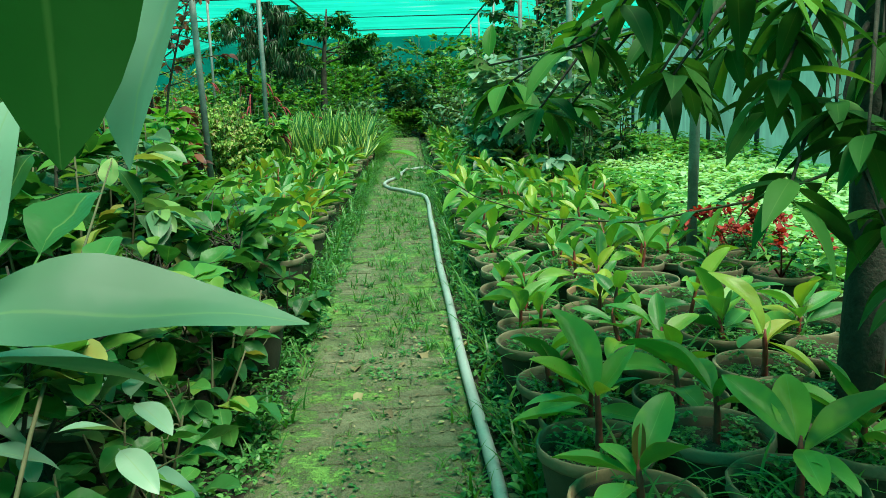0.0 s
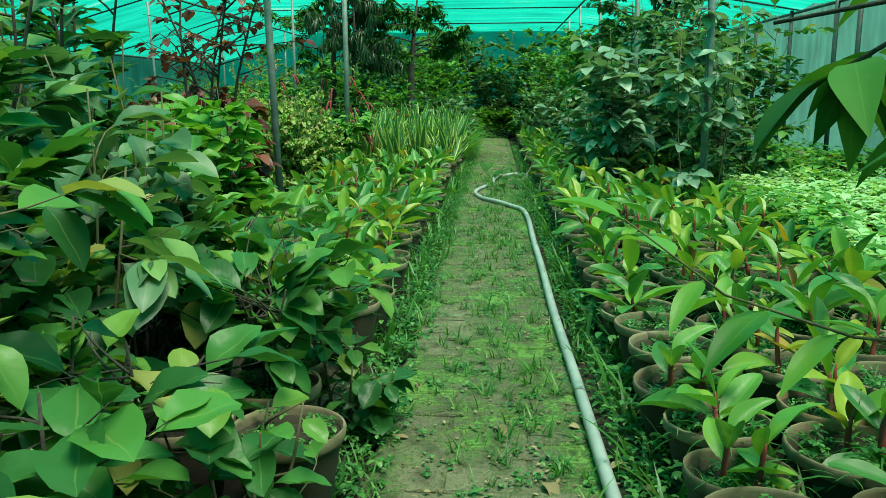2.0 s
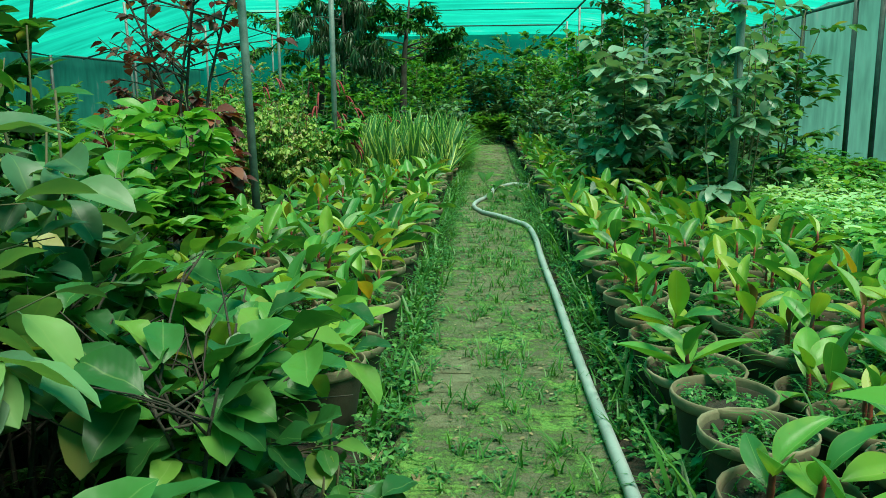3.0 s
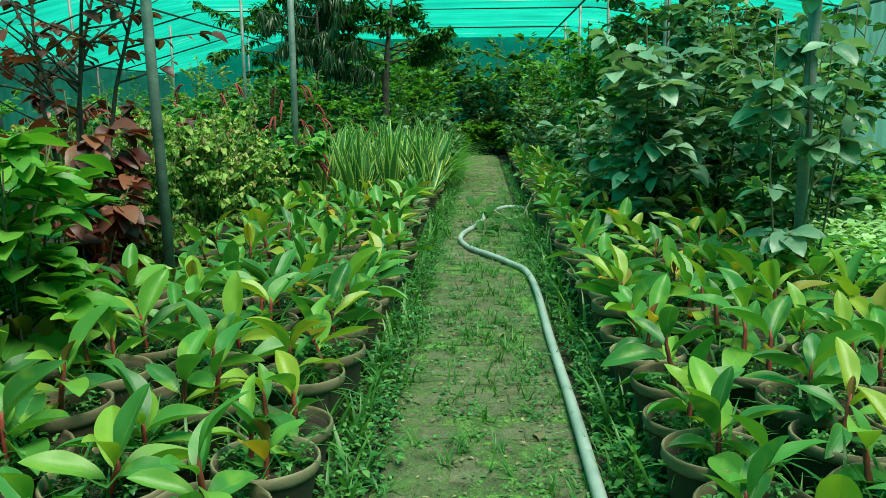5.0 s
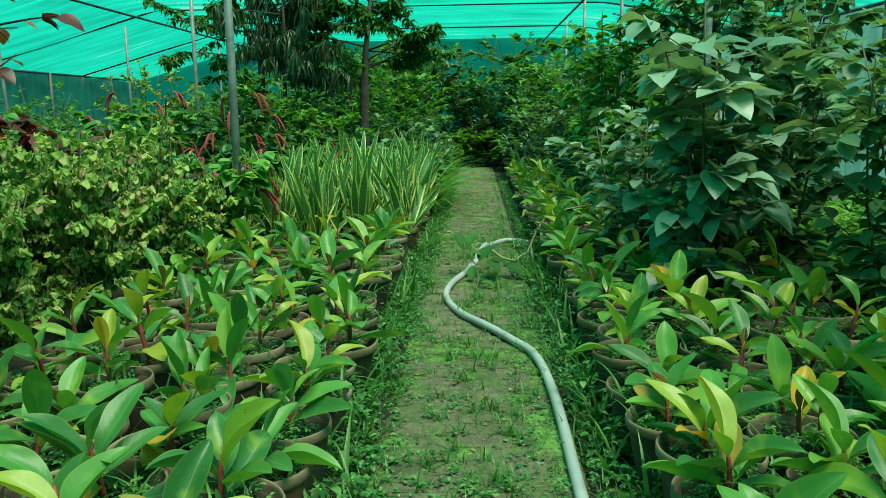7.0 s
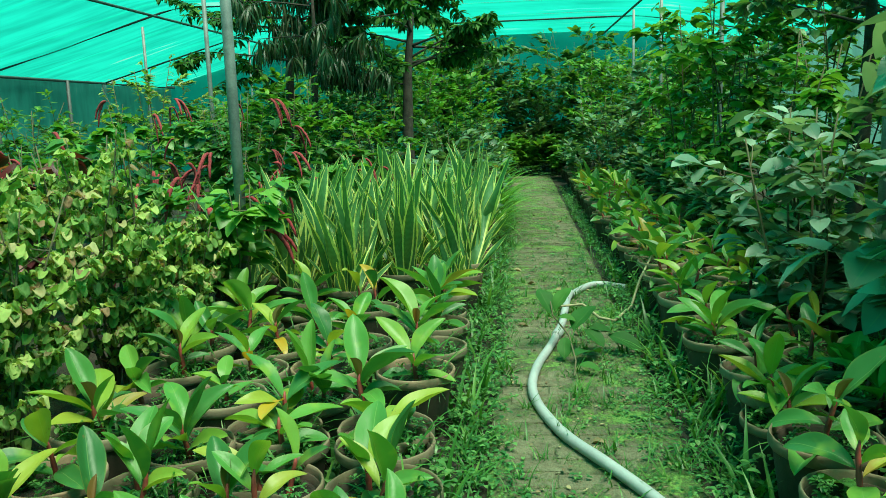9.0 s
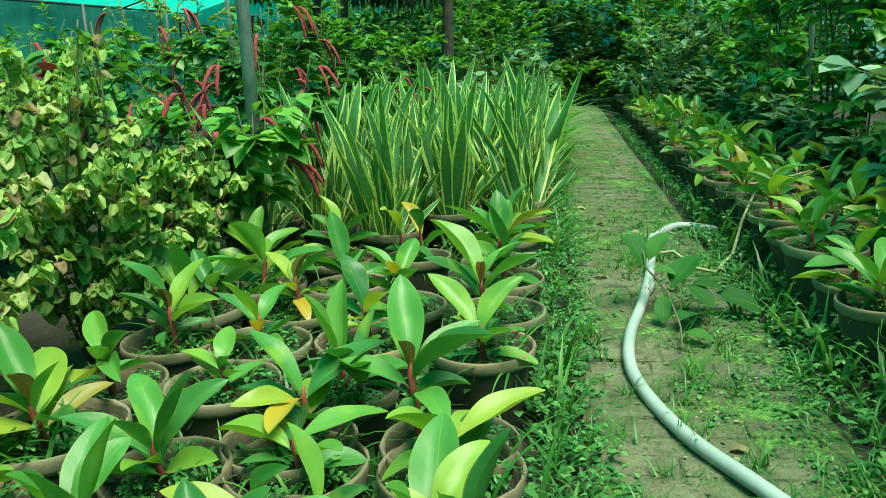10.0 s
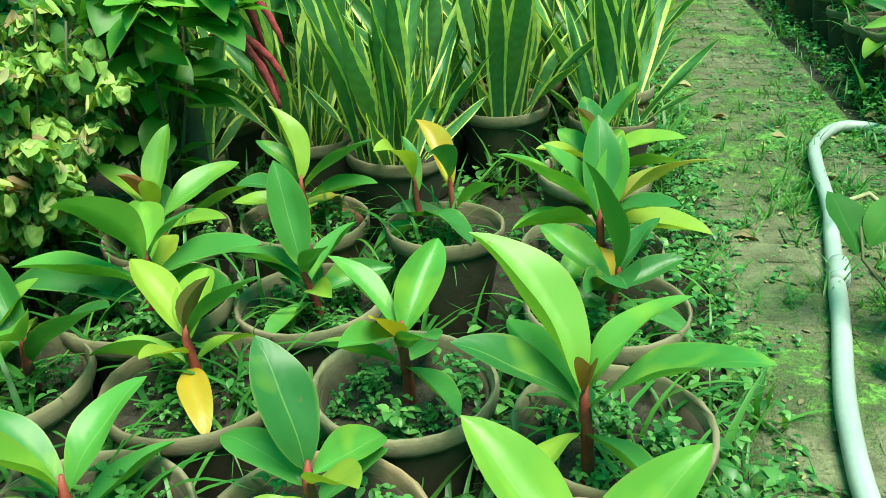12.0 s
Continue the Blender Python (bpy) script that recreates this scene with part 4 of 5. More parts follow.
# plants behind, between the posts and the far net
for k, (x, y, h, r, mat, n, s) in enumerate((
        (-4.3, 15.5, 2.05, 0.6, M_CROTON, 1300, 0.085), (-2.5, 15.3, 1.75, 0.55, M_FRESH, 700, 0.1), (-3.2, 15.0, 1.7, 0.55, M_SHRUB, 600, 0.11), (-1.75, 15.1, 1.4, 0.45, M_FRESH, 600, 0.1), (-5.2, 14.6, 1.7, 0.6, M_FRESH, 500, 0.1), (-3.6, 17.0, 1.7, 0.7, M_FRESH, 420, 0.13), (-5.6, 14.5, 1.3, 0.6, M_SHRUB, 300, 0.14), (-6.6, 13.0, 1.2, 0.6, M_SHRUB, 300, 0.14), (-6.3, 17.6, 1.4, 0.7, M_SHRUB, 320, 0.15), (-7.6, 15.5, 1.3, 0.7, M_FRESH, 320, 0.15),
        (-4.4, 8.6, 1.2, 0.6, M_CROTON, 420, 0.09), (-5.0, 10.2, 1.2, 0.6, M_SHRUB, 300, 0.13), (-4.2, 6.6, 1.2, 0.6, M_SHRUB, 300, 0.13), (-5.2, 7.6, 1.2, 0.6, M_SHRUB, 300, 0.13), (-6.4, 9.2, 1.2, 0.7, M_FRESH, 300, 0.14), (-7.4, 11.5, 1.3, 0.7, M_SHRUB, 300, 0.15), (-4.3, 5.0, 1.3, 0.6, M_SHRUB, 300, 0.13), (-5.6, 5.8, 1.3, 0.7, M_SHRUB, 280, 0.14), (-3.6, 2.9, 1.35, 0.6, M_SHRUB, 300, 0.13), (-7.8, 8.0, 1.3, 0.7, M_SHRUB, 280, 0.15), (-7.6, 19.0, 1.5, 0.8, M_SHRUB, 300, 0.16), (-5.2, 20.5, 1.6, 0.9, M_FRESH, 360, 0.15),
        (-2.7, 18.2, 1.9, 0.8, M_SHRUB, 480, 0.14), (-1.15, 15.2, 0.9, 0.45, M_DARK, 300, 0.13), (-1.9, 16.0, 1.0, 0.55, M_DARK, 340, 0.14), (-1.0, 16.6, 1.2, 0.5, M_DARK, 340, 0.13), (-0.95, 18.2, 1.35, 0.55, M_SHRUB, 380, 0.13), (-1.9, 19.6, 2.3, 0.8, M_FRESH, 520, 0.13), (-1.3, 20.8, 1.7, 0.7, M_FRESH, 520, 0.13), (-1.5, 22.6, 2.6, 1.0, M_FRESH, 620, 0.15), (0.3, 24.4, 1.8, 0.9, M_SHRUB, 520, 0.14), (-0.2, 24.5, 2.2, 1.0, M_FRESH, 520, 0.16), (1.2, 21.4, 1.7, 0.7, M_FRESH, 480, 0.13), (1.1, 19.3, 1.4, 0.6, M_DARK, 420, 0.13), (2.4, 23.5, 2.4, 1.0, M_FRESH, 520, 0.16), (-3.4, 22.5, 2.2, 1.0, M_SHRUB, 480, 0.17), (-6.0, 23.0, 1.9, 1.0, M_SHRUB, 400, 0.17), (3.6, 21.5, 2.0, 1.0, M_DARK, 420, 0.17))):
    shrub("garden_shrub", (x, y), h, r, OVAL if k % 2 else LANCE, mat, n, s, {"variegated_leaf": "shrub with pale yellow-green leaves", "dark_leaf": "dark green leafy shrub in the shade", "fresh_green_leaf": "bright green leafy shrub", "shrub_leaf": "green leafy shrub"}[mat.name] + " growing in the bed", "shrub", "garden shrubs", stems=7, low=0.15, twigs=6, seed=60 + k)

# leafy mass that closes the view in front of the far net
rf = random.Random(18)
for k in range(26):
    x, y = -8.0 + 12.6 * k / 25 + rf.uniform(-0.3, 0.3), rf.uniform(23.6, 26.0)
    shrub("far_shrub", (x, y), rf.uniform(2.75, 3.02) if x > -4 else rf.uniform(1.3, 1.9), 0.8, OVAL if k % 2 else LANCE, rf.choice((M_SHRUB, M_FRESH, M_FRESH, M_DARK)), 420, 0.2, "dense green shrub in front of the far net", "shrub", "far shrubs", stems=6, low=0.1, twigs=6, seed=170 + k)

for k, (x, y, h, r, mat) in enumerate(((-1.4, 21.8, 2.7, 0.9, M_FRESH), (1.5, 23.2, 2.3, 1.0, M_FRESH), (0.1, 24.0, 1.1, 0.5, M_DARK), (-0.45, 23.2, 0.75, 0.4, M_FRESH), (0.5, 23.3, 0.8, 0.4, M_SHRUB), (-2.6, 20.6, 2.6, 0.9, M_SHRUB), (2.0, 20.6, 2.2, 0.9, M_DARK), (-4.0, 19.6, 2.2, 0.8, M_FRESH), (0.1, 25.0, 2.2, 1.0, M_SHRUB), (-0.6, 22.2, 0.55, 0.3, M_FRESH), (0.65, 22.4, 0.6, 0.3, M_FRESH), (0.0, 23.3, 0.7, 0.45, M_FRESH))):
    shrub("far_shrub", (x, y), h, r, OVAL, mat, 800, 0.15, "tall leafy shrub near the far net", "shrub", "far shrubs", stems=8, low=0.1, twigs=8, seed=230 + k)

# ---- right-hand tall shrubs ----
for k, (x, y, h, r, mat, n, s) in enumerate((
        (1.3, 9.75, 1.85, 0.58, M_BLUE, 250, 0.195), (2.2, 9.2, 1.8, 0.55, M_DARK, 360, 0.15), (1.2, 11.0, 1.4, 0.45, M_BLUE, 220, 0.15), (2.0, 10.6, 2.3, 0.6, M_DARK, 480, 0.14), (2.9, 10.2, 2.2, 0.65, M_SHRUB, 420, 0.15), (1.6, 12.2, 1.9, 0.5, M_FRESH, 420, 0.13), (2.5, 12.0, 2.6, 0.7, M_DARK, 560, 0.14), (1.5, 13.8, 2.3, 0.55, M_FRESH, 460, 0.13), (2.4, 14.0, 2.8, 0.8, M_FRESH, 600, 0.14), (1.6, 15.8, 2.4, 0.6, M_FRESH, 460, 0.14), (2.6, 16.2, 2.7, 0.8, M_DARK, 560, 0.15), (1.7, 17.8, 2.0, 0.7, M_FRESH, 480, 0.14), (3.3, 13.2, 2.3, 0.7, M_DARK, 420, 0.15), (3.6, 15.4, 2.4, 0.8, M_SHRUB, 420, 0.16), (2.7, 18.6, 2.5, 0.9, M_FRESH, 480, 0.16))):
    shrub("tall_shrub", (x, y), h, r, OVAL if k % 3 else HEART, mat, n, s, "tall shrub with dull blue-green leaves" if mat is M_BLUE else "tall dense shrub with bright green leaves" if mat is M_FRESH else "tall dense shrub with dark green leaves", "shrub", "tall shrubs", stems=6, low=0.1, twigs=8, stem_r=0.011, seed=100 + k, lift=(-0.5, 0.6))
shrub("climbing_sapling", (1.66, 7.75), 1.75, 0.2, OVAL_BIG, M_BLUE, 52, 0.2, "sapling with whorls of large serrated leaves climbing a post", "sapling", stems=2, low=0.25, twigs=2, whorl=4, lift=(-0.35, 0.25), seed=130)
vine = shrub("flowering_vine", (1.9, 8.1), 2.3, 0.3, HEART, M_BLUE, 58, 0.12, "vine with heart-shaped leaves and a violet flower on a post", "vine", stems=3, low=0.45, twigs=4, lift=(-1.0, 0.2), seed=131)
me = leaves_mesh("flower", leaf_template("oval", 0.7, 0.3, 0.1, 4, 3), [leaf_pose((-0.16, -0.12, 1.86), 1.257 * i, 0.5, 0.06) for i in range(5)], M_VIOLET)
part("flower", me, M_VIOLET, vine, "violet flower")

# ---- pots along both far edges of the path ----
r4 = random.Random(14)


def dark_plant(k):
    return shrub("potted_shade_plant", (0, 0, 0), 0.52 + 0.04 * k, 0.2, LANCE if k % 2 else OVAL, M_DARK if k % 3 else M_SHRUB, 70, 0.15, "dark green leafy plant in a clay pot", "potted plant", "shade plants in pots", stems=4, low=0.4, twigs=3, seed=150 + k, pot=k)


spots = bed(1.4, 1, 0.36, 10.05, 19.5, 0.45, r4, 0.06) + bed(-0.66, 2, -0.36, 14.6, 20.0, 0.36, r4, 0.03) + bed(-0.66, 1, 0, 20.0, 22.0, 0.4, r4, 0.03) + bed(0.68, 1, 0, 19.4, 22.2, 0.4, r4, 0.03)
scatter([dark_plant(k) for k in range(5)], spots, r4, 0.85, 1.1)


def grass_clump(x, y, h, k):
    """A tuft of long arching blades beside the path."""
    rnd = random.Random(960 + k)
    t = thing("grass_clump", Matrix.Translation((x, y, -0.012)), "clump of long arching bright green grass", "grass", "grass clumps by the path")
    ms = []
    for _ in range(130):
        a, r = rnd.uniform(0, 6.283), 0.12 * math.sqrt(rnd.random())
        ms.append(leaf_pose((r * math.cos(a), r * math.sin(a), 0), a + rnd.uniform(-0.8, 0.8), rnd.uniform(1.0, 1.5), h * rnd.uniform(0.5, 1.15)))
    part("foliage", leaves_mesh("foliage", leaf_template("blade", 0.035, 1.0, 0.15, 8, 3), ms, M_FRESH), M_FRESH, t)["kind"] = "stuff"


for k, (x, y, h) in enumerate(((-0.64, 14.75, 0.85), (-0.66, 15.5, 1.0), (-0.62, 16.4, 0.95), (-0.75, 17.3, 1.1), (-0.7, 18.6, 1.0))):
    grass_clump(x, y, h, k)

# ---- pale ground cover and brush pile on the open side ----
rg = random.Random(15)
ms, dk = [], []
for _ in range(5200):
    x, y = rg.uniform(2.15, 5.05), rg.uniform(2.2, 14.5)
    edge = noise.noise((x * 0.7, y * 0.5, 2))
    if y > 10.2 + 1.5 * edge or x < 2.35 + 0.5 * edge:
        h = 0.34 + 0.16 * noise.noise((x * 1.3, y * 1.3, 6))
        for q in range(3):
            dk.append(leaf_pose((x + rg.uniform(-0.05, 0.05), y + rg.uniform(-0.05, 0.05), max(0.05, h * rg.uniform(0.4, 1.2))), rg.uniform(0, 6.283), rg.uniform(-0.4, 0.5), rg.uniform(0.08, 0.16)))
        continue
    if edge > 0.42:
        continue
    h = 0.22 + 0.16 * noise.noise((x * 1.4, y * 1.4, 5))
    for q in range(4):
        ms.append(leaf_pose((x + rg.uniform(-0.04, 0.04), y + rg.uniform(-0.04, 0.04), max(0.05, h * rg.uniform(0.5, 1.25))), rg.uniform(0, 6.283), rg.uniform(-0.35, 0.6), rg.uniform(0.07, 0.15)))
tagged(part("ground_cover", leaves_mesh("ground_cover", OVAL, dk, M_FRESH), M_FRESH), "knee-high bed of mid-green leafy plants", "ground cover", kind="stuff")
cover = tagged(part("ground_cover", leaves_mesh("ground_cover", OVAL, ms, M_LIGHT), M_LIGHT), "low bed of pale green leafy plants", "ground cover", kind="stuff")
ms = []
for _ in range(1500):
    x, y = rg.uniform(3.3, 5.05), rg.uniform(11.2, 16.5)
    h = 0.55 * math.exp(-((x - 4.6) ** 2) * 1.2) * (0.6 + 0.5 * noise.noise((x, y * 0.8, 9)))
    ms.append(leaf_pose((x, y, rg.uniform(0.02, max(0.06, h))), rg.uniform(0, 6.283), rg.uniform(-0.7, 0.7), rg.uniform(0.1, 0.24), rg.uniform(-1, 1)))
tagged(part("brush_pile", leaves_mesh("brush_pile", LANCE, ms, M_DRY), M_DRY), "heap of dry brown leaves and cuttings by the net", "brush pile", kind="stuff")


def red_flower_plant(x, y, k):
    rnd = random.Random(800 + k)
    t = thing("potted_red_flowers", Matrix.Translation((x, y, -0.012)), "potted plant with drooping crimson plumes of flowers", "potted plant", "red flowers")
    pot_parts(t, k)
    bm = bmesh.new()
    blooms, leaves = [], []
    for s in range(4):
        a = rnd.uniform(0, 6.283)
        tip = Vector((0.16 * math.cos(a), 0.16 * math.sin(a), 0.42 + rnd.uniform(0, 0.08)))
        tube(bm, [(0, 0, 0.23), tip * 0.5 + Vector((0, 0, 0.12)), tip], [0.006, 0.005, 0.004], 5)
        for i in range(60):
            f = rnd.random()
            p = tip + Vector((0.2 * f * math.cos(a), 0.2 * f * math.sin(a), 0.04 * math.sin(3 * f) - 0.07 * f)) + Vector((rnd.gauss(0, 0.012), rnd.gauss(0, 0.012), rnd.gauss(0, 0.012)))
            blooms.append(leaf_pose(p, rnd.uniform(0, 6.283), rnd.uniform(-0.5, 1.2), rnd.uniform(0.03, 0.055)))
        for i in range(7):
            leaves.append(leaf_pose(Vector((0, 0, 0.24)).lerp(tip, rnd.uniform(0.2, 0.9)), rnd.uniform(0, 6.283), rnd.uniform(-0.2, 0.6), rnd.uniform(0.07, 0.12)))
    part("flower_stalk", bm, M_REDSTEM, t)
    part("foliage", leaves_mesh("foliage", LANCE, leaves, M_SHRUB), M_SHRUB, t)
    part("bloom", leaves_mesh("bloom", SMALL, blooms, M_RED), M_RED, t, "crimson flower plumes")["kind"] = "stuff"


for k, (x, y) in enumerate(((2.05, 3.6), (2.08, 4.0), (2.1, 4.4))):
    red_flower_plant(x, y, k)

# ---- trees ----


def tree(at, height, crown, trunk_r, template, mat, n, size, label, seed, whorl=1, lift=(-0.8, 0.3), lean=(0, 0), crown_low=0.5):
    rnd = random.Random(seed)
    t = thing("tree", Matrix.Translation((at[0], at[1], -0.02)), label, "tree")
    bm = bmesh.new()
    top = Vector((lean[0], lean[1], height))
    trunk = [Vector((0, 0, 0)).lerp(top, f) + Vector((0.04 * math.sin(5 * f + seed), 0.04 * math.cos(4 * f + seed), 0)) for f in (0, 0.15, 0.35, 0.6, 0.8, 1)]
    tube(bm, trunk, [trunk_r * k for k in (1.35, 1.05, 0.95, 0.75, 0.5, 0.2)], 10)
    part("trunk", bm, M_BARK, t)
    runs = []
    for i in range(16):
        bm = bmesh.new()
        f = rnd.uniform(crown_low, 0.98)
        k = min(4, int(f * 5))
        p = Vector((0, 0, 0)).lerp(top, f)
        a = rnd.uniform(0, 6.283)
        ln = crown * rnd.uniform(0.6, 1.0)
        e = p + Vector((ln * math.cos(a), ln * math.sin(a), ln * rnd.uniform(-0.15, 0.6)))
        main = branch_points(p, e, 0.12, rnd)
        tube(bm, main, [trunk_r * q for q in (0.24, 0.18, 0.13, 0.09, 0.05)], 6)
        runs.append(main)
        for _ in range(3):
            q = main[rnd.randint(1, 3)]
            a2 = a + rnd.uniform(-1.3, 1.3)
            l2 = ln * rnd.uniform(0.3, 0.6)
            tw = branch_points(q, q + Vector((l2 * math.cos(a2), l2 * math.sin(a2), l2 * rnd.uniform(-0.5, 0.5))), 0.06, rnd)
            tube(bm, tw, [trunk_r * q2 for q2 in (0.1, 0.08, 0.07, 0.05, 0.03)], 4)
            runs.append(tw)
        part("limb", bm, M_BARK, t)
    ms = []
    while len(ms) < n:
        pts = rnd.choice(runs)
        f = rnd.uniform(0.25, 1.0)
        k = min(3, int(f * 4))
        p = pts[k].lerp(pts[k + 1], f * 4 - k)
        y0 = rnd.uniform(0, 6.283)
        for w in range(whorl):
            ms.append(leaf_pose(p, y0 + 6.283 * w / whorl, rnd.uniform(*lift), size * rnd.uniform(0.6, 1.1), rnd.uniform(-0.4, 0.4)))
    crown_ob = part("crown", leaves_mesh("crown", template, ms, mat), mat, t)
    crown_ob["kind"] = "stuff"
    return t


tree((-1.68, 17.3), 3.05, 1.5, 0.075, LANCE, M_TREE, 4200, 0.16, "slender tree with a dark straight trunk and leafy crown", 21, lean=(0.12, 0.1), crown_low=0.55)
tree((-2.65, 16.6), 2.95, 1.1, 0.05, NARROW, M_HANG, 4600, 0.3, "dark tree hung with long drooping strap leaves", 22, lift=(-1.4, -0.5), lean=(-0.05, 0), crown_low=0.6)
tree((-3.3, 17.6), 3.05, 1.4, 0.07, LANCE, M_TREE, 3200, 0.17, "dark leafy tree growing up to the net", 23, crown_low=0.5)
tree((2.3, 13.2), 2.9, 1.2, 0.06, OVAL, M_DARK, 1800, 0.15, "tall dark green tree behind the shrubs", 24, crown_low=0.35)
tree((-1.7, 22.6), 2.8, 1.0, 0.06, LANCE, M_FRESH, 1400, 0.15, "thin tree with light green leaves near the far net", 25, crown_low=0.4)


def whorl_tree():
    """The tree that hangs over the start of the path: drooping rosettes of long leaves on thin branches."""
    rnd = random.Random(31)
    t = thing("overhanging_tree", Matrix.Translation((1.53, 1.95, -0.02)), "tree with drooping rosettes of long dark leaves over the path", "tree")
    bm = bmesh.new()
    tube(bm, [(0, 0, 0), (0.02, 0.02, 0.7), (-0.02, 0, 1.4), (0.03, 0.05, 2.2), (0, 0.1, 2.9)], [0.07, 0.062, 0.058, 0.045, 0.02], 10)
    part("trunk", bm, M_BARK, t)
    me = leaf_mesh("hang", leaf_template("lance", 0.32, 0.4, 0.14, 8, 5, 0.05, 0.05), M_TREE)
    tips = ((-0.87, -0.55, 1.24), (-0.72, -0.71, 1.2), (-0.75, -0.85, 1.0), (-0.6, -0.73, 1.16), (-1.07, -0.38, 1.31), (-1.13, -0.3, 1.16), (-0.92, -0.98, 1.4), (-1.19, 0.02, 1.22), (-0.96, -0.47, 1.4), (-0.71, -0.79, 1.36), (-0.36, -0.45, 1.05), (-0.5, -0.2, 1.3), (-0.75, 0.1, 1.35), (-0.6, 0.35, 1.25), (-0.95, 0.25, 1.15), (-0.3, -0.7, 1.45), (-0.45, 0.6, 1.45), (-0.85, 0.55, 1.42), (-0.3, -0.35, 1.25), (-0.2, -0.6, 1.05), (-0.35, -0.75, 1.25), (-0.55, -0.6, 1.5), (-0.85, -0.6, 1.5), (-0.2, -0.3, 1.45), (-0.5, -0.95, 1.35), (-0.15, -0.55, 0.85), (-0.25, -0.8, 1.15), (-0.4, -0.6, 0.9), (-0.3, -0.9, 1.35), (-0.15, -0.4, 1.2), (-0.1, -0.7, 1.3), (-0.45, -0.8, 0.8), (-0.2, -0.75, 0.72), (-0.35, -0.5, 1.3), (-0.65, -0.6, 1.32), (-0.6, -0.85, 1.1), (-0.75, -0.2, 1.45), (-0.68, -0.35, 1.3), (-0.62, -0.1, 1.55), (-0.8, -0.3, 1.6), (-0.55, -0.3, 1.15), (-0.9, -0.15, 1.5), (-0.7, 0.0, 1.2), (-0.85, -0.4, 1.25), (-0.6, -0.25, 1.4))
    for i, tip in enumerate(tips):
        tip = Vector(tip) + Vector((0.09, 0, 0))
        bm = bmesh.new()
        pts = branch_points((0, 0.02, tip.z + 0.55 + 0.12 * (i % 3)), tip, 0.1, rnd)
        tube(bm, pts, [0.009, 0.008, 0.006, 0.005, 0.003], 6)
        part("branch", bm, M_BARK, t)
        for j in range(rnd.randint(9, 13)):
            put_leaf(t, me, leaf_pose(pts[-1].lerp(pts[-2], 0.25 * rnd.random()), 0.72 * j + rnd.uniform(-0.3, 0.3), rnd.uniform(-0.85, 0.15), rnd.uniform(0.12, 0.19), rnd.uniform(-0.4, 0.4)))
    fresh = leaf_mesh("young", leaf_template("oval", 0.42, 0.2, 0.2, 8, 5, 0.03, 0.05), M_FRESH)
    for p, yaw, lift, s in (((-1.19, 0.25, 1.32), 1.2, 1.35, 0.11), ((-1.42, 0.1, 1.03), 2.6, 0.3, 0.11)):
        put_leaf(t, fresh, leaf_pose(Vector(p) + Vector((0.09, 0, 0)), yaw, lift, s), "leaf")
    bm = bmesh.new()
    tube(bm, branch_points((0, 0, 1.55), (-1.1, 0.25, 1.3), 0.05, rnd), [0.012, 0.009, 0.007, 0.005, 0.003], 6)
    part("branch", bm, M_BARK, t)
    # low branch reaching over the pots
    low = [Vector(p) for p in ((0, 0, 1.0), (-0.3, 0.15, 0.86), (-0.61, 0.3, 0.78), (-0.91, 0.32, 0.8), (-1.16, 0.2, 0.9), (-1.33, 0.1, 1.03))]
    bm = bmesh.new()
    tube(bm, low, [0.006, 0.005, 0.004, 0.003, 0.002, 0.001], 6)
    part("branch", bm, M_STEM, t)
    slim = leaf_mesh("low_branch", leaf_template("lance", 0.3, 0.3, 0.16, 8, 5, 0.05, 0.05), M_FRESH)
    for i in range(13):
        f = 1.2 + 3.3 * i / 12
        k = int(f)
        put_leaf(t, slim, leaf_pose(low[k].lerp(low[k + 1], f - k), 2.9 + (0.95 if i % 2 else -0.95) + rnd.uniform(-0.3, 0.3), rnd.uniform(-0.35, 0.3), rnd.uniform(0.12, 0.19), rnd.uniform(-0.3, 0.3)))


whorl_tree()


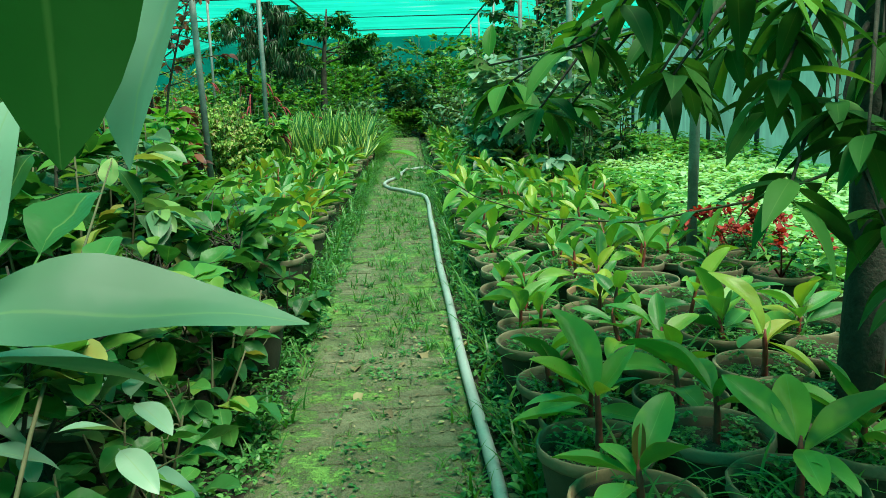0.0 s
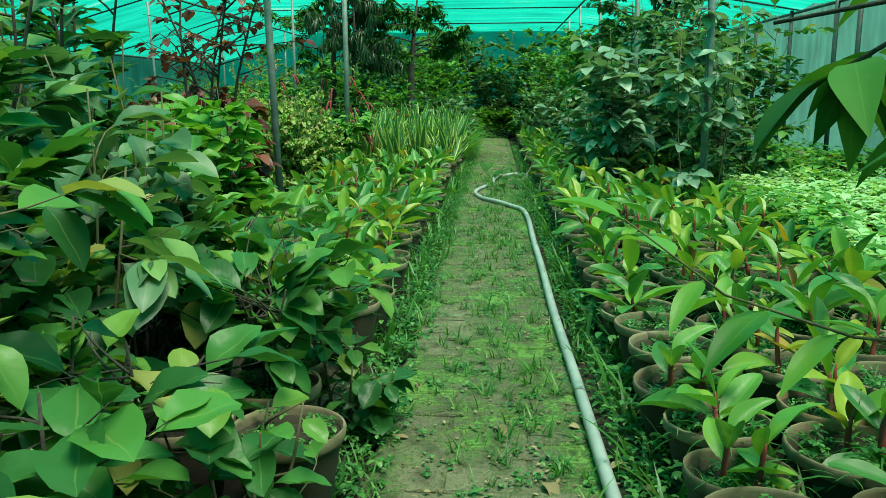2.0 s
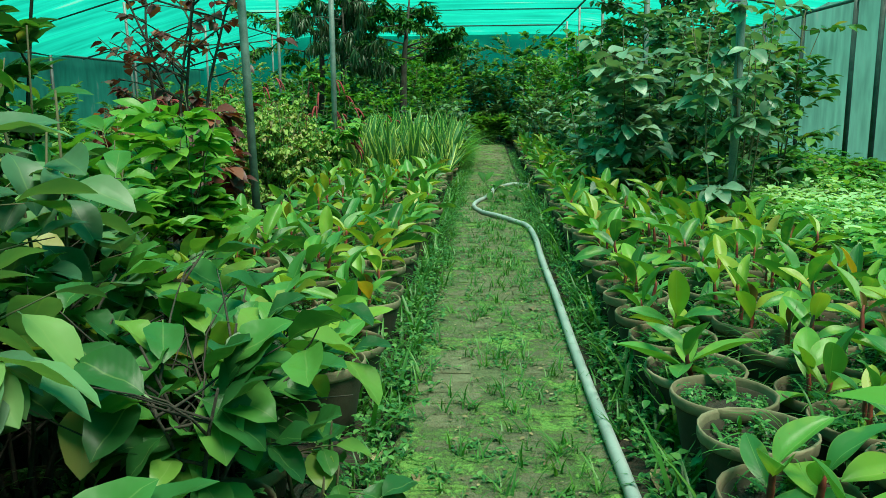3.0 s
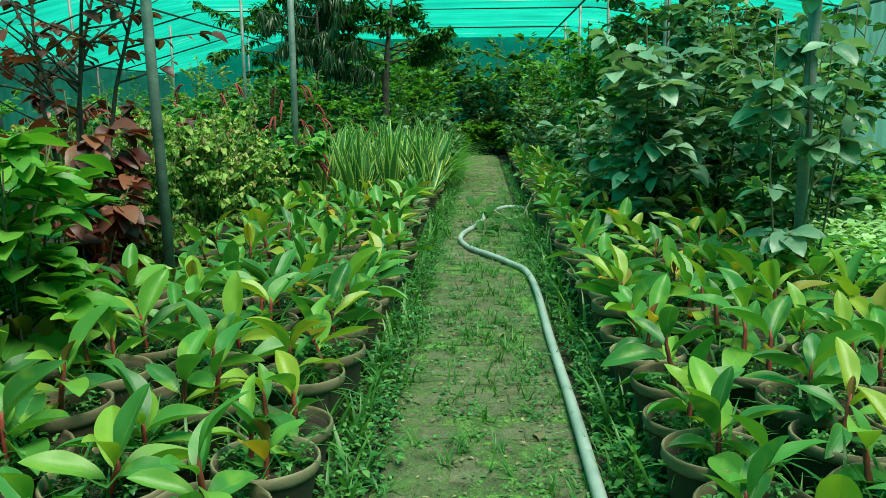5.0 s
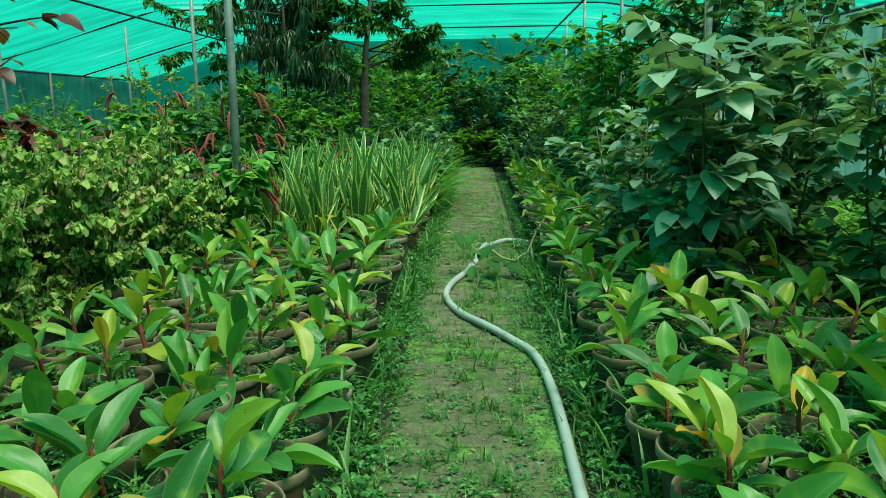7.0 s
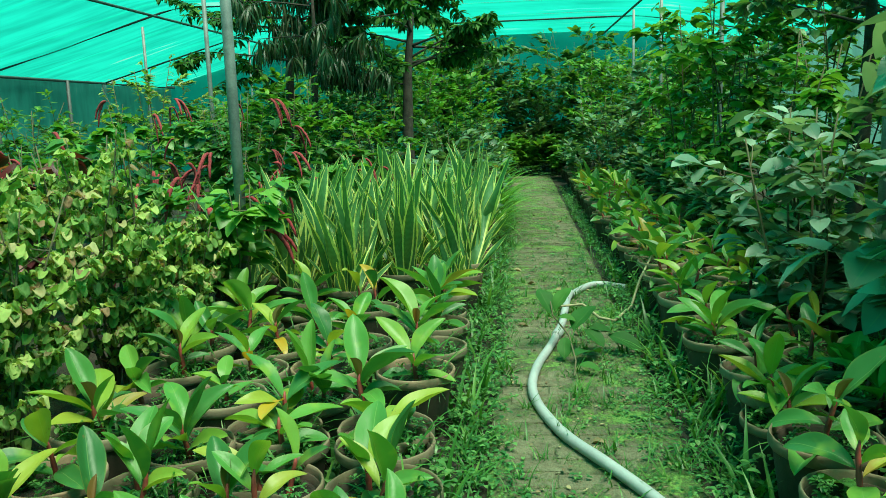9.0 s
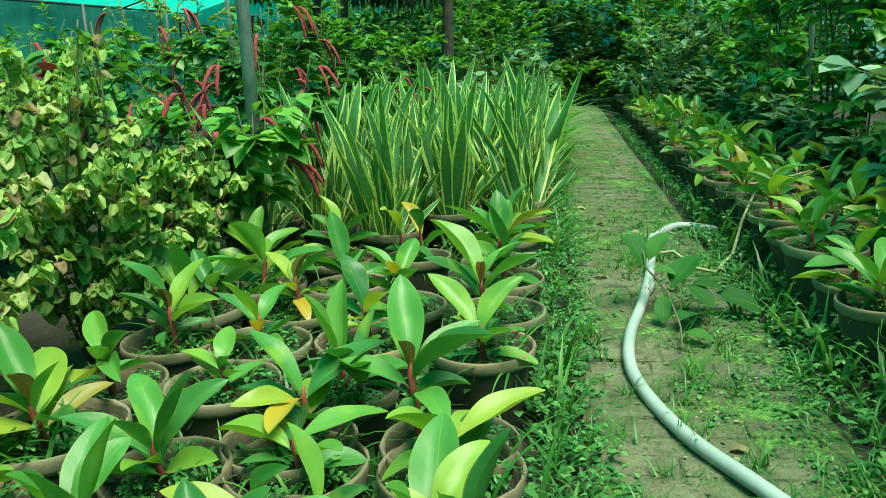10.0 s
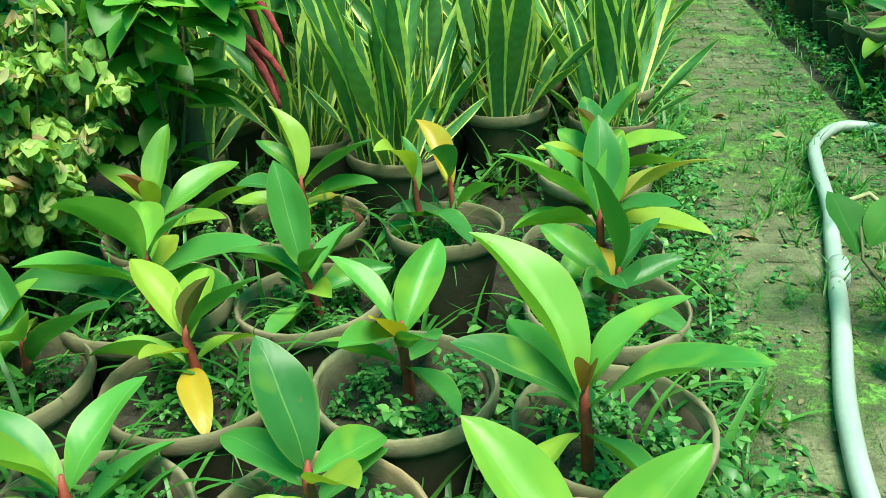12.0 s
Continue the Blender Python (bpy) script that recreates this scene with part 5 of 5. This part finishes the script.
def near_bush():
    """Big-leaved plant that leans over the path where the walk starts."""
    rnd = random.Random(32)
    t = thing("large_leaved_plant", Matrix.Translation((-0.62, 0.75, -0.012)), "plant with very large blue-green leaves leaning over the path", "plant")
    me = leaf_mesh("large", leaf_template("oval", 0.42, 0.3, 0.16, 10, 5, 0.06, 0.06), M_BLUE)
    dark = leaf_mesh("large_dark", leaf_template("oval", 0.44, 0.12, 0.12, 10, 5, 0.04, 0.06), M_DEEP)
    for tip in ((0.42, -0.5, 1.42), (0.4, -0.42, 1.1), (0.1, -0.2, 1.0), (-0.1, 0.1, 0.85)):
        bm = bmesh.new()
        tube(bm, branch_points((0, 0, 0), tip, 0.05, rnd), [0.014, 0.012, 0.01, 0.008, 0.005], 6)
        part("stem", bm, M_STEM, t)
    put_leaf(t, dark, leaf_pose((0.578, -0.58, 1.462), 1.9, -1.42, 0.28, 0.15))
    put_leaf(t, me, leaf_pose((0.669, -0.401, 1.404), -2.12, -0.8, 0.27, 0.2))
    put_leaf(t, me, leaf_pose((0.399, -0.4, 1.026), 0.8, 1.4, 0.2, 0.5))
    put_leaf(t, leaf_mesh("small_large", BUSH_T, M_SHRUB), leaf_pose((0.393, -0.25, 1.041), 1.35, 0.7, 0.126))
    put_leaf(t, leaf_mesh("long_dark", leaf_template("lance", 0.36, 0.25, 0.16, 14, 5, 0.12, 0.05), M_GREY), leaf_pose((0.36, -0.42, 1.02), 0.12, 0.1, 0.33, 0.4))
    put_leaf(t, me, leaf_pose((0.37, -0.4, 0.98), 0.5, -0.1, 0.2, -0.2))
    bm = bmesh.new()
    tube(bm, branch_points((0, 0, 0), (0.025, 1.018, 1.069), 0.04, rnd), [0.008, 0.006, 0.005, 0.004, 0.002], 6)
    part("stem", bm, M_STEM, t)
    put_leaf(t, leaf_mesh("pale_round", leaf_template("round", 0.85, 0.2, 0.1, 8, 5, 0.06, 0.04), M_PALE), leaf_pose((0.025, 1.018, 1.074), -1.9, -1.15, 0.075), "pale_leaf")
    for i in range(36):
        put_leaf(t, me, leaf_pose((rnd.uniform(-0.35, 0.1), rnd.uniform(0.1, 1.0), rnd.uniform(0.35, 0.8)), rnd.uniform(-1.2, 1.8), rnd.uniform(-0.5, 0.3), rnd.uniform(0.13, 0.2), rnd.uniform(-0.3, 0.3)))


near_bush()


def cut_branch():
    """A leafy cutting that lies across the hose on the path."""
    rnd = random.Random(33)
    t = thing("fallen_branch", Matrix.Translation((0, 0, 0)), "leafy green cutting lying across the hose on the path", "branch")
    bm = bmesh.new()
    tube(bm, [(0.0, 10.62, 0.03), (0.02, 10.8, 0.05), (0.0, 11.02, 0.12), (-0.08, 11.13, 0.2), (-0.09, 11.16, 0.27)], [0.005, 0.005, 0.005, 0.004, 0.003], 6)
    part("twig", bm, M_STEM, t)
    bm = bmesh.new()
    tube(bm, [(-0.01, 11.62, 0.13), (0.13, 11.79, 0.10), (0.22, 11.65, 0.05), (0.31, 11.65, 0.03), (0.44, 11.88, 0.06), (0.52, 12.06, 0.2), (0.62, 12.25, 0.31), (0.85, 12.5, 0.35), (1.2, 12.8, 0.37)], [0.007, 0.008, 0.009, 0.009, 0.008, 0.008, 0.007, 0.006, 0.004], 7)
    part("stalk", bm, M_STRAW, t, "bent pale tan stalk")
    me = leaf_mesh("cutting", leaf_template("round", 0.6, 0.35, 0.14, 8, 5, 0.08, 0.05), M_TREE)
    for p, yaw, lift, s in (((-0.09, 11.13, 0.2), 2.1, 1.05, 0.17), ((-0.07, 11.14, 0.22), 0.7, 1.0, 0.16), ((-0.06, 11.1, 0.2), -0.3, 0.1, 0.1), ((0.02, 11.04, 0.13), 0.9, 0.75, 0.22), ((0.08, 11.08, 0.14), -0.8, -0.25, 0.15), ((0.1, 11.08, 0.14), 0.1, 0.05, 0.14), ((0.2, 11.1, 0.1), -0.5, -0.1, 0.2), ((0.02, 10.84, 0.06), 0.9, 0.12, 0.2), ((0.02, 10.75, 0.045), -0.4, 0.1, 0.12), ((-0.02, 11.0, 0.12), -1.7, -0.5, 0.13)):
        put_leaf(t, me, leaf_pose(p, yaw, lift, s, rnd.uniform(-0.3, 0.3)))


cut_branch()

# ---- weeds, grass and litter along the path ----
rw = random.Random(16)
ms, gs = [], []
for _ in range(9000):
    side = rw.choice((-1, 1))
    x, y = side * rw.triangular(0.27, 0.66, 0.42), 1.0 + 19 * rw.random() ** 1.25
    if on_hose(x, y):
        continue
    z = 0.085 * rw.random() ** 1.5
    s = rw.uniform(0.012, 0.036)
    for q in range(3):
        ms.append(leaf_pose((x, y, z), rw.uniform(0, 6.283), rw.uniform(-0.2, 0.7), s))
for _ in range(2600):
    x, y = rw.uniform(0.14, 0.58) if rw.random() < 0.7 else -rw.uniform(0.28, 0.58), rw.uniform(5.0, 14.0)
    if noise.noise((x * 3.5, y * 1.8, 21)) < -0.12 or on_hose(x, y):
        continue
    for q in range(4):
        ms.append(leaf_pose((x + rw.gauss(0, 0.02), y + rw.gauss(0, 0.02), 0.008 + 0.03 * rw.random()), rw.uniform(0, 6.283), rw.uniform(-0.1, 0.6), rw.uniform(0.009, 0.022)))
near = [p for p in GAPS if p[1] < 13.5]
for px, py, _ in near:
    for _ in range(20):
        a, r = rw.uniform(0, 6.283), rw.uniform(0.165, 0.24)
        x, y = px + r * math.cos(a), py + r * math.sin(a)
        if abs(x) < 0.4 or any((x - q[0]) ** 2 + (y - q[1]) ** 2 < 0.026 for q in near):
            continue
        for q in range(5):
            ms.append(leaf_pose((x + rw.gauss(0, 0.02), y + rw.gauss(0, 0.02), rw.uniform(0.0, 0.16)), rw.uniform(0, 6.283), rw.uniform(-0.2, 0.8), rw.uniform(0.02, 0.05)))
        for q in range(2):
            gs.append(leaf_pose((x, y, -0.01), rw.uniform(0, 6.283), rw.uniform(0.9, 1.5), rw.uniform(0.12, 0.34)))
tagged(part("weeds", leaves_mesh("weeds", CLOVER, ms, M_WEED), M_WEED), "low green weeds among the pots and along the path", "weeds", kind="stuff")
for _ in range(1150):
    edge = rw.random()
    x = rw.choice((-1, 1)) * rw.uniform(0.3, 0.5) if edge < 0.6 else rw.uniform(-0.32, 0.32)
    y = 1.2 + 17 * rw.random()
    if on_hose(x, y):
        continue
    hh = rw.uniform(0.03, 0.09) * (1.7 if edge < 0.3 else 0.75)
    for q in range(rw.randint(5, 11)):
        gs.append(leaf_pose((x + rw.gauss(0, 0.018), y + rw.gauss(0, 0.018), -0.005), rw.uniform(0, 6.283), rw.uniform(0.5, 1.5), hh * rw.uniform(0.6, 1.4)))
for _ in range(380):
    x, y = rw.gauss(0.05, 0.16), rw.uniform(3.2, 13.0)
    for q in range(rw.randint(4, 10)):
        gs.append(leaf_pose((x + rw.gauss(0, 0.014), y + rw.gauss(0, 0.014), 0.002), rw.uniform(0, 6.283), rw.uniform(0.6, 1.5), rw.uniform(0.05, 0.13)))
for _ in range(620):
    x, y = rw.choice((-1, 1)) * rw.uniform(0.36, 0.54), 1.2 + 18 * rw.random() ** 1.2
    if x < 0 and y < 2.2 or on_hose(x, y):
        continue
    for q in range(rw.randint(3, 8)):
        gs.append(leaf_pose((x + rw.gauss(0, 0.02), y + rw.gauss(0, 0.02), -0.01), rw.uniform(0, 6.283), rw.uniform(0.4, 1.4), rw.uniform(0.05, 0.14)))
tagged(part("grass", leaves_mesh("grass", SPRIG, gs, M_GRASS), M_GRASS), "tufts of thin green grass on and beside the path", "grass", kind="stuff")
me = [leaf_mesh(("dry", k), leaf_template("oval", 0.45, 0.5 + 0.3 * k, 0.3, 6, 3, 0.25), M_DRY) for k in range(2)]
for k in range(100):
    x = rw.choice((-1, 1)) * rw.uniform(0.3, 0.55) if k % 3 else rw.uniform(-0.3, 0.3)
    y = rw.uniform(1.6, 4.5) if k < 25 else rw.uniform(4.5, 18)
    if k >= 70:
        x, y = rw.uniform(0.45, 0.56), rw.uniform(1.5, 4.2)
    ob = new("dry_leaf", me[k % 2])
    ob.matrix_basis = leaf_pose((x, y, 0.012), rw.uniform(0, 6.283), 0.15, rw.uniform(0.05, 0.11), rw.uniform(-0.2, 0.2))
    tagged(ob, "curled dry brown leaf fallen beside the path", "leaf", "fallen leaves")

ms = []
for _ in range(1500):
    x, y = rw.gauss(0, 0.2), 1.0 + 17 * rw.random() ** 1.2
    if abs(x) < 0.42:
        ms.append(leaf_pose((x, y, 0.014), rw.uniform(0, 6.283), rw.uniform(-0.1, 0.3), rw.uniform(0.008, 0.028), rw.uniform(-0.3, 0.3)))
tagged(part("leaf_litter", leaves_mesh("leaf_litter", SMALL, ms, M_DRY), M_DRY), "crumbled brown leaf litter on the path", "leaf litter", kind="stuff")
ms = []
for _ in range(900):
    x, y = rw.uniform(-0.34, 0.34), 1.0 + 15 * rw.random()
    if noise.noise((x * 5, y * 2.2, 11)) < 0.0 or on_hose(x, y):
        continue
    for q in range(rw.randint(5, 12)):
        ms.append(leaf_pose((x + rw.gauss(0, 0.022), y + rw.gauss(0, 0.022), 0.01 + 0.012 * rw.random()), rw.uniform(0, 6.283), rw.uniform(0.0, 0.8), rw.uniform(0.01, 0.028)))
tagged(part("path_sprouts", leaves_mesh("path_sprouts", CLOVER, ms, M_WEED), M_WEED), "tiny green sprouts growing on the bricks", "weeds", kind="stuff")

# ---- soil and moss lying on the bricks ----
bm = bmesh.new()
nx, ny = 30, 760
rows = []
for j in range(ny + 1):
    y = 0.8 + 21.8 * j / ny
    row = []
    for i in range(nx + 1):
        x = -0.38 + 0.76 * i / nx
        z = 0.0047 + 0.013 * noise.noise((x * 5, y * 3.2, 1.5)) + 0.006 * noise.noise((x * 25, y * 25, 4.5)) - 0.006 * max(0.0, 1 - abs(abs(x) - 0.14) / 0.12) + (-0.02 if abs(x) > 0.36 else 0)
        row.append(bm.verts.new((x + 0.01 * noise.noise((x * 30, y * 30, 7)), y + 0.01 * noise.noise((x * 30, y * 30, 8)), z)))
    rows.append(row)
for a, b in zip(rows, rows[1:]):
    for i in range(nx):
        bm.faces.new((a[i], a[i + 1], b[i + 1], b[i]))
tagged(part("path_soil", bm, M_FILM), "thin film of damp soil and moss over the bricks", "moss", kind="stuff")

# ---- brick path, course by course ----
path = thing("path", Matrix.Identity(4), "garden path of flat bricks overgrown with moss", "path", kind="structure")


def brick_mesh(k):
    rnd = random.Random(900 + k)
    bm = bmesh.new()
    w, d, h = 0.1075, 0.0558, 0.035
    lo = [bm.verts.new((sx * w, sy * d, -h)) for sx, sy in ((-1, -1), (1, -1), (1, 1), (-1, 1))]
    mi = [bm.verts.new((sx * w, sy * d, -0.004 + rnd.uniform(-0.002, 0.001))) for sx, sy in ((-1, -1), (1, -1), (1, 1), (-1, 1))]
    hi = [bm.verts.new((sx * (w - 0.005) + rnd.uniform(-0.003, 0.003), sy * (d - 0.0045) + rnd.uniform(-0.003, 0.003), rnd.uniform(-0.002, 0.003))) for sx, sy in ((-1, -1), (1, -1), (1, 1), (-1, 1))]
    for a, b in ((lo, mi), (mi, hi)):
        for i in range(4):
            bm.faces.new((a[i], a[(i + 1) % 4], b[(i + 1) % 4], b[i]))
    bm.faces.new(hi)
    me = bpy.data.meshes.new("brick")
    bm.to_mesh(me)
    bm.free()
    me.materials.append(M_BRICK)
    return me


BRICKS = [brick_mesh(k) for k in range(6)]
rb = random.Random(17)
rest_v, rest_f = [], []
for row in range(188):
    y = 0.9 + row * 0.117
    for c in range(3):
        x = (c - 1) * 0.221 + (0.03 if row % 2 else -0.02) + rb.uniform(-0.004, 0.004)
        m = pose(x, y + rb.uniform(-0.004, 0.004), 0.004 + rb.uniform(-0.005, 0.004), rb.uniform(-1.5, 1.5), rb.uniform(-1.2, 1.2), rb.uniform(-2, 2))
        me = rb.choice(BRICKS)
        if 1.3 < y < 13.0:
            ob = new("brick", me)
            ob.parent, ob.matrix_basis = path, m
        else:
            k = len(rest_v)
            rest_v += [tuple(m @ v.co) for v in me.vertices]
            rest_f += [tuple(k + i for i in p.vertices) for p in me.polygons]
me = bpy.data.meshes.new("far_bricks")
me.from_pydata(rest_v, [], rest_f)
far = part("far_bricks", me, M_BRICK, path, smooth=False)
far["kind"] = "stuff"
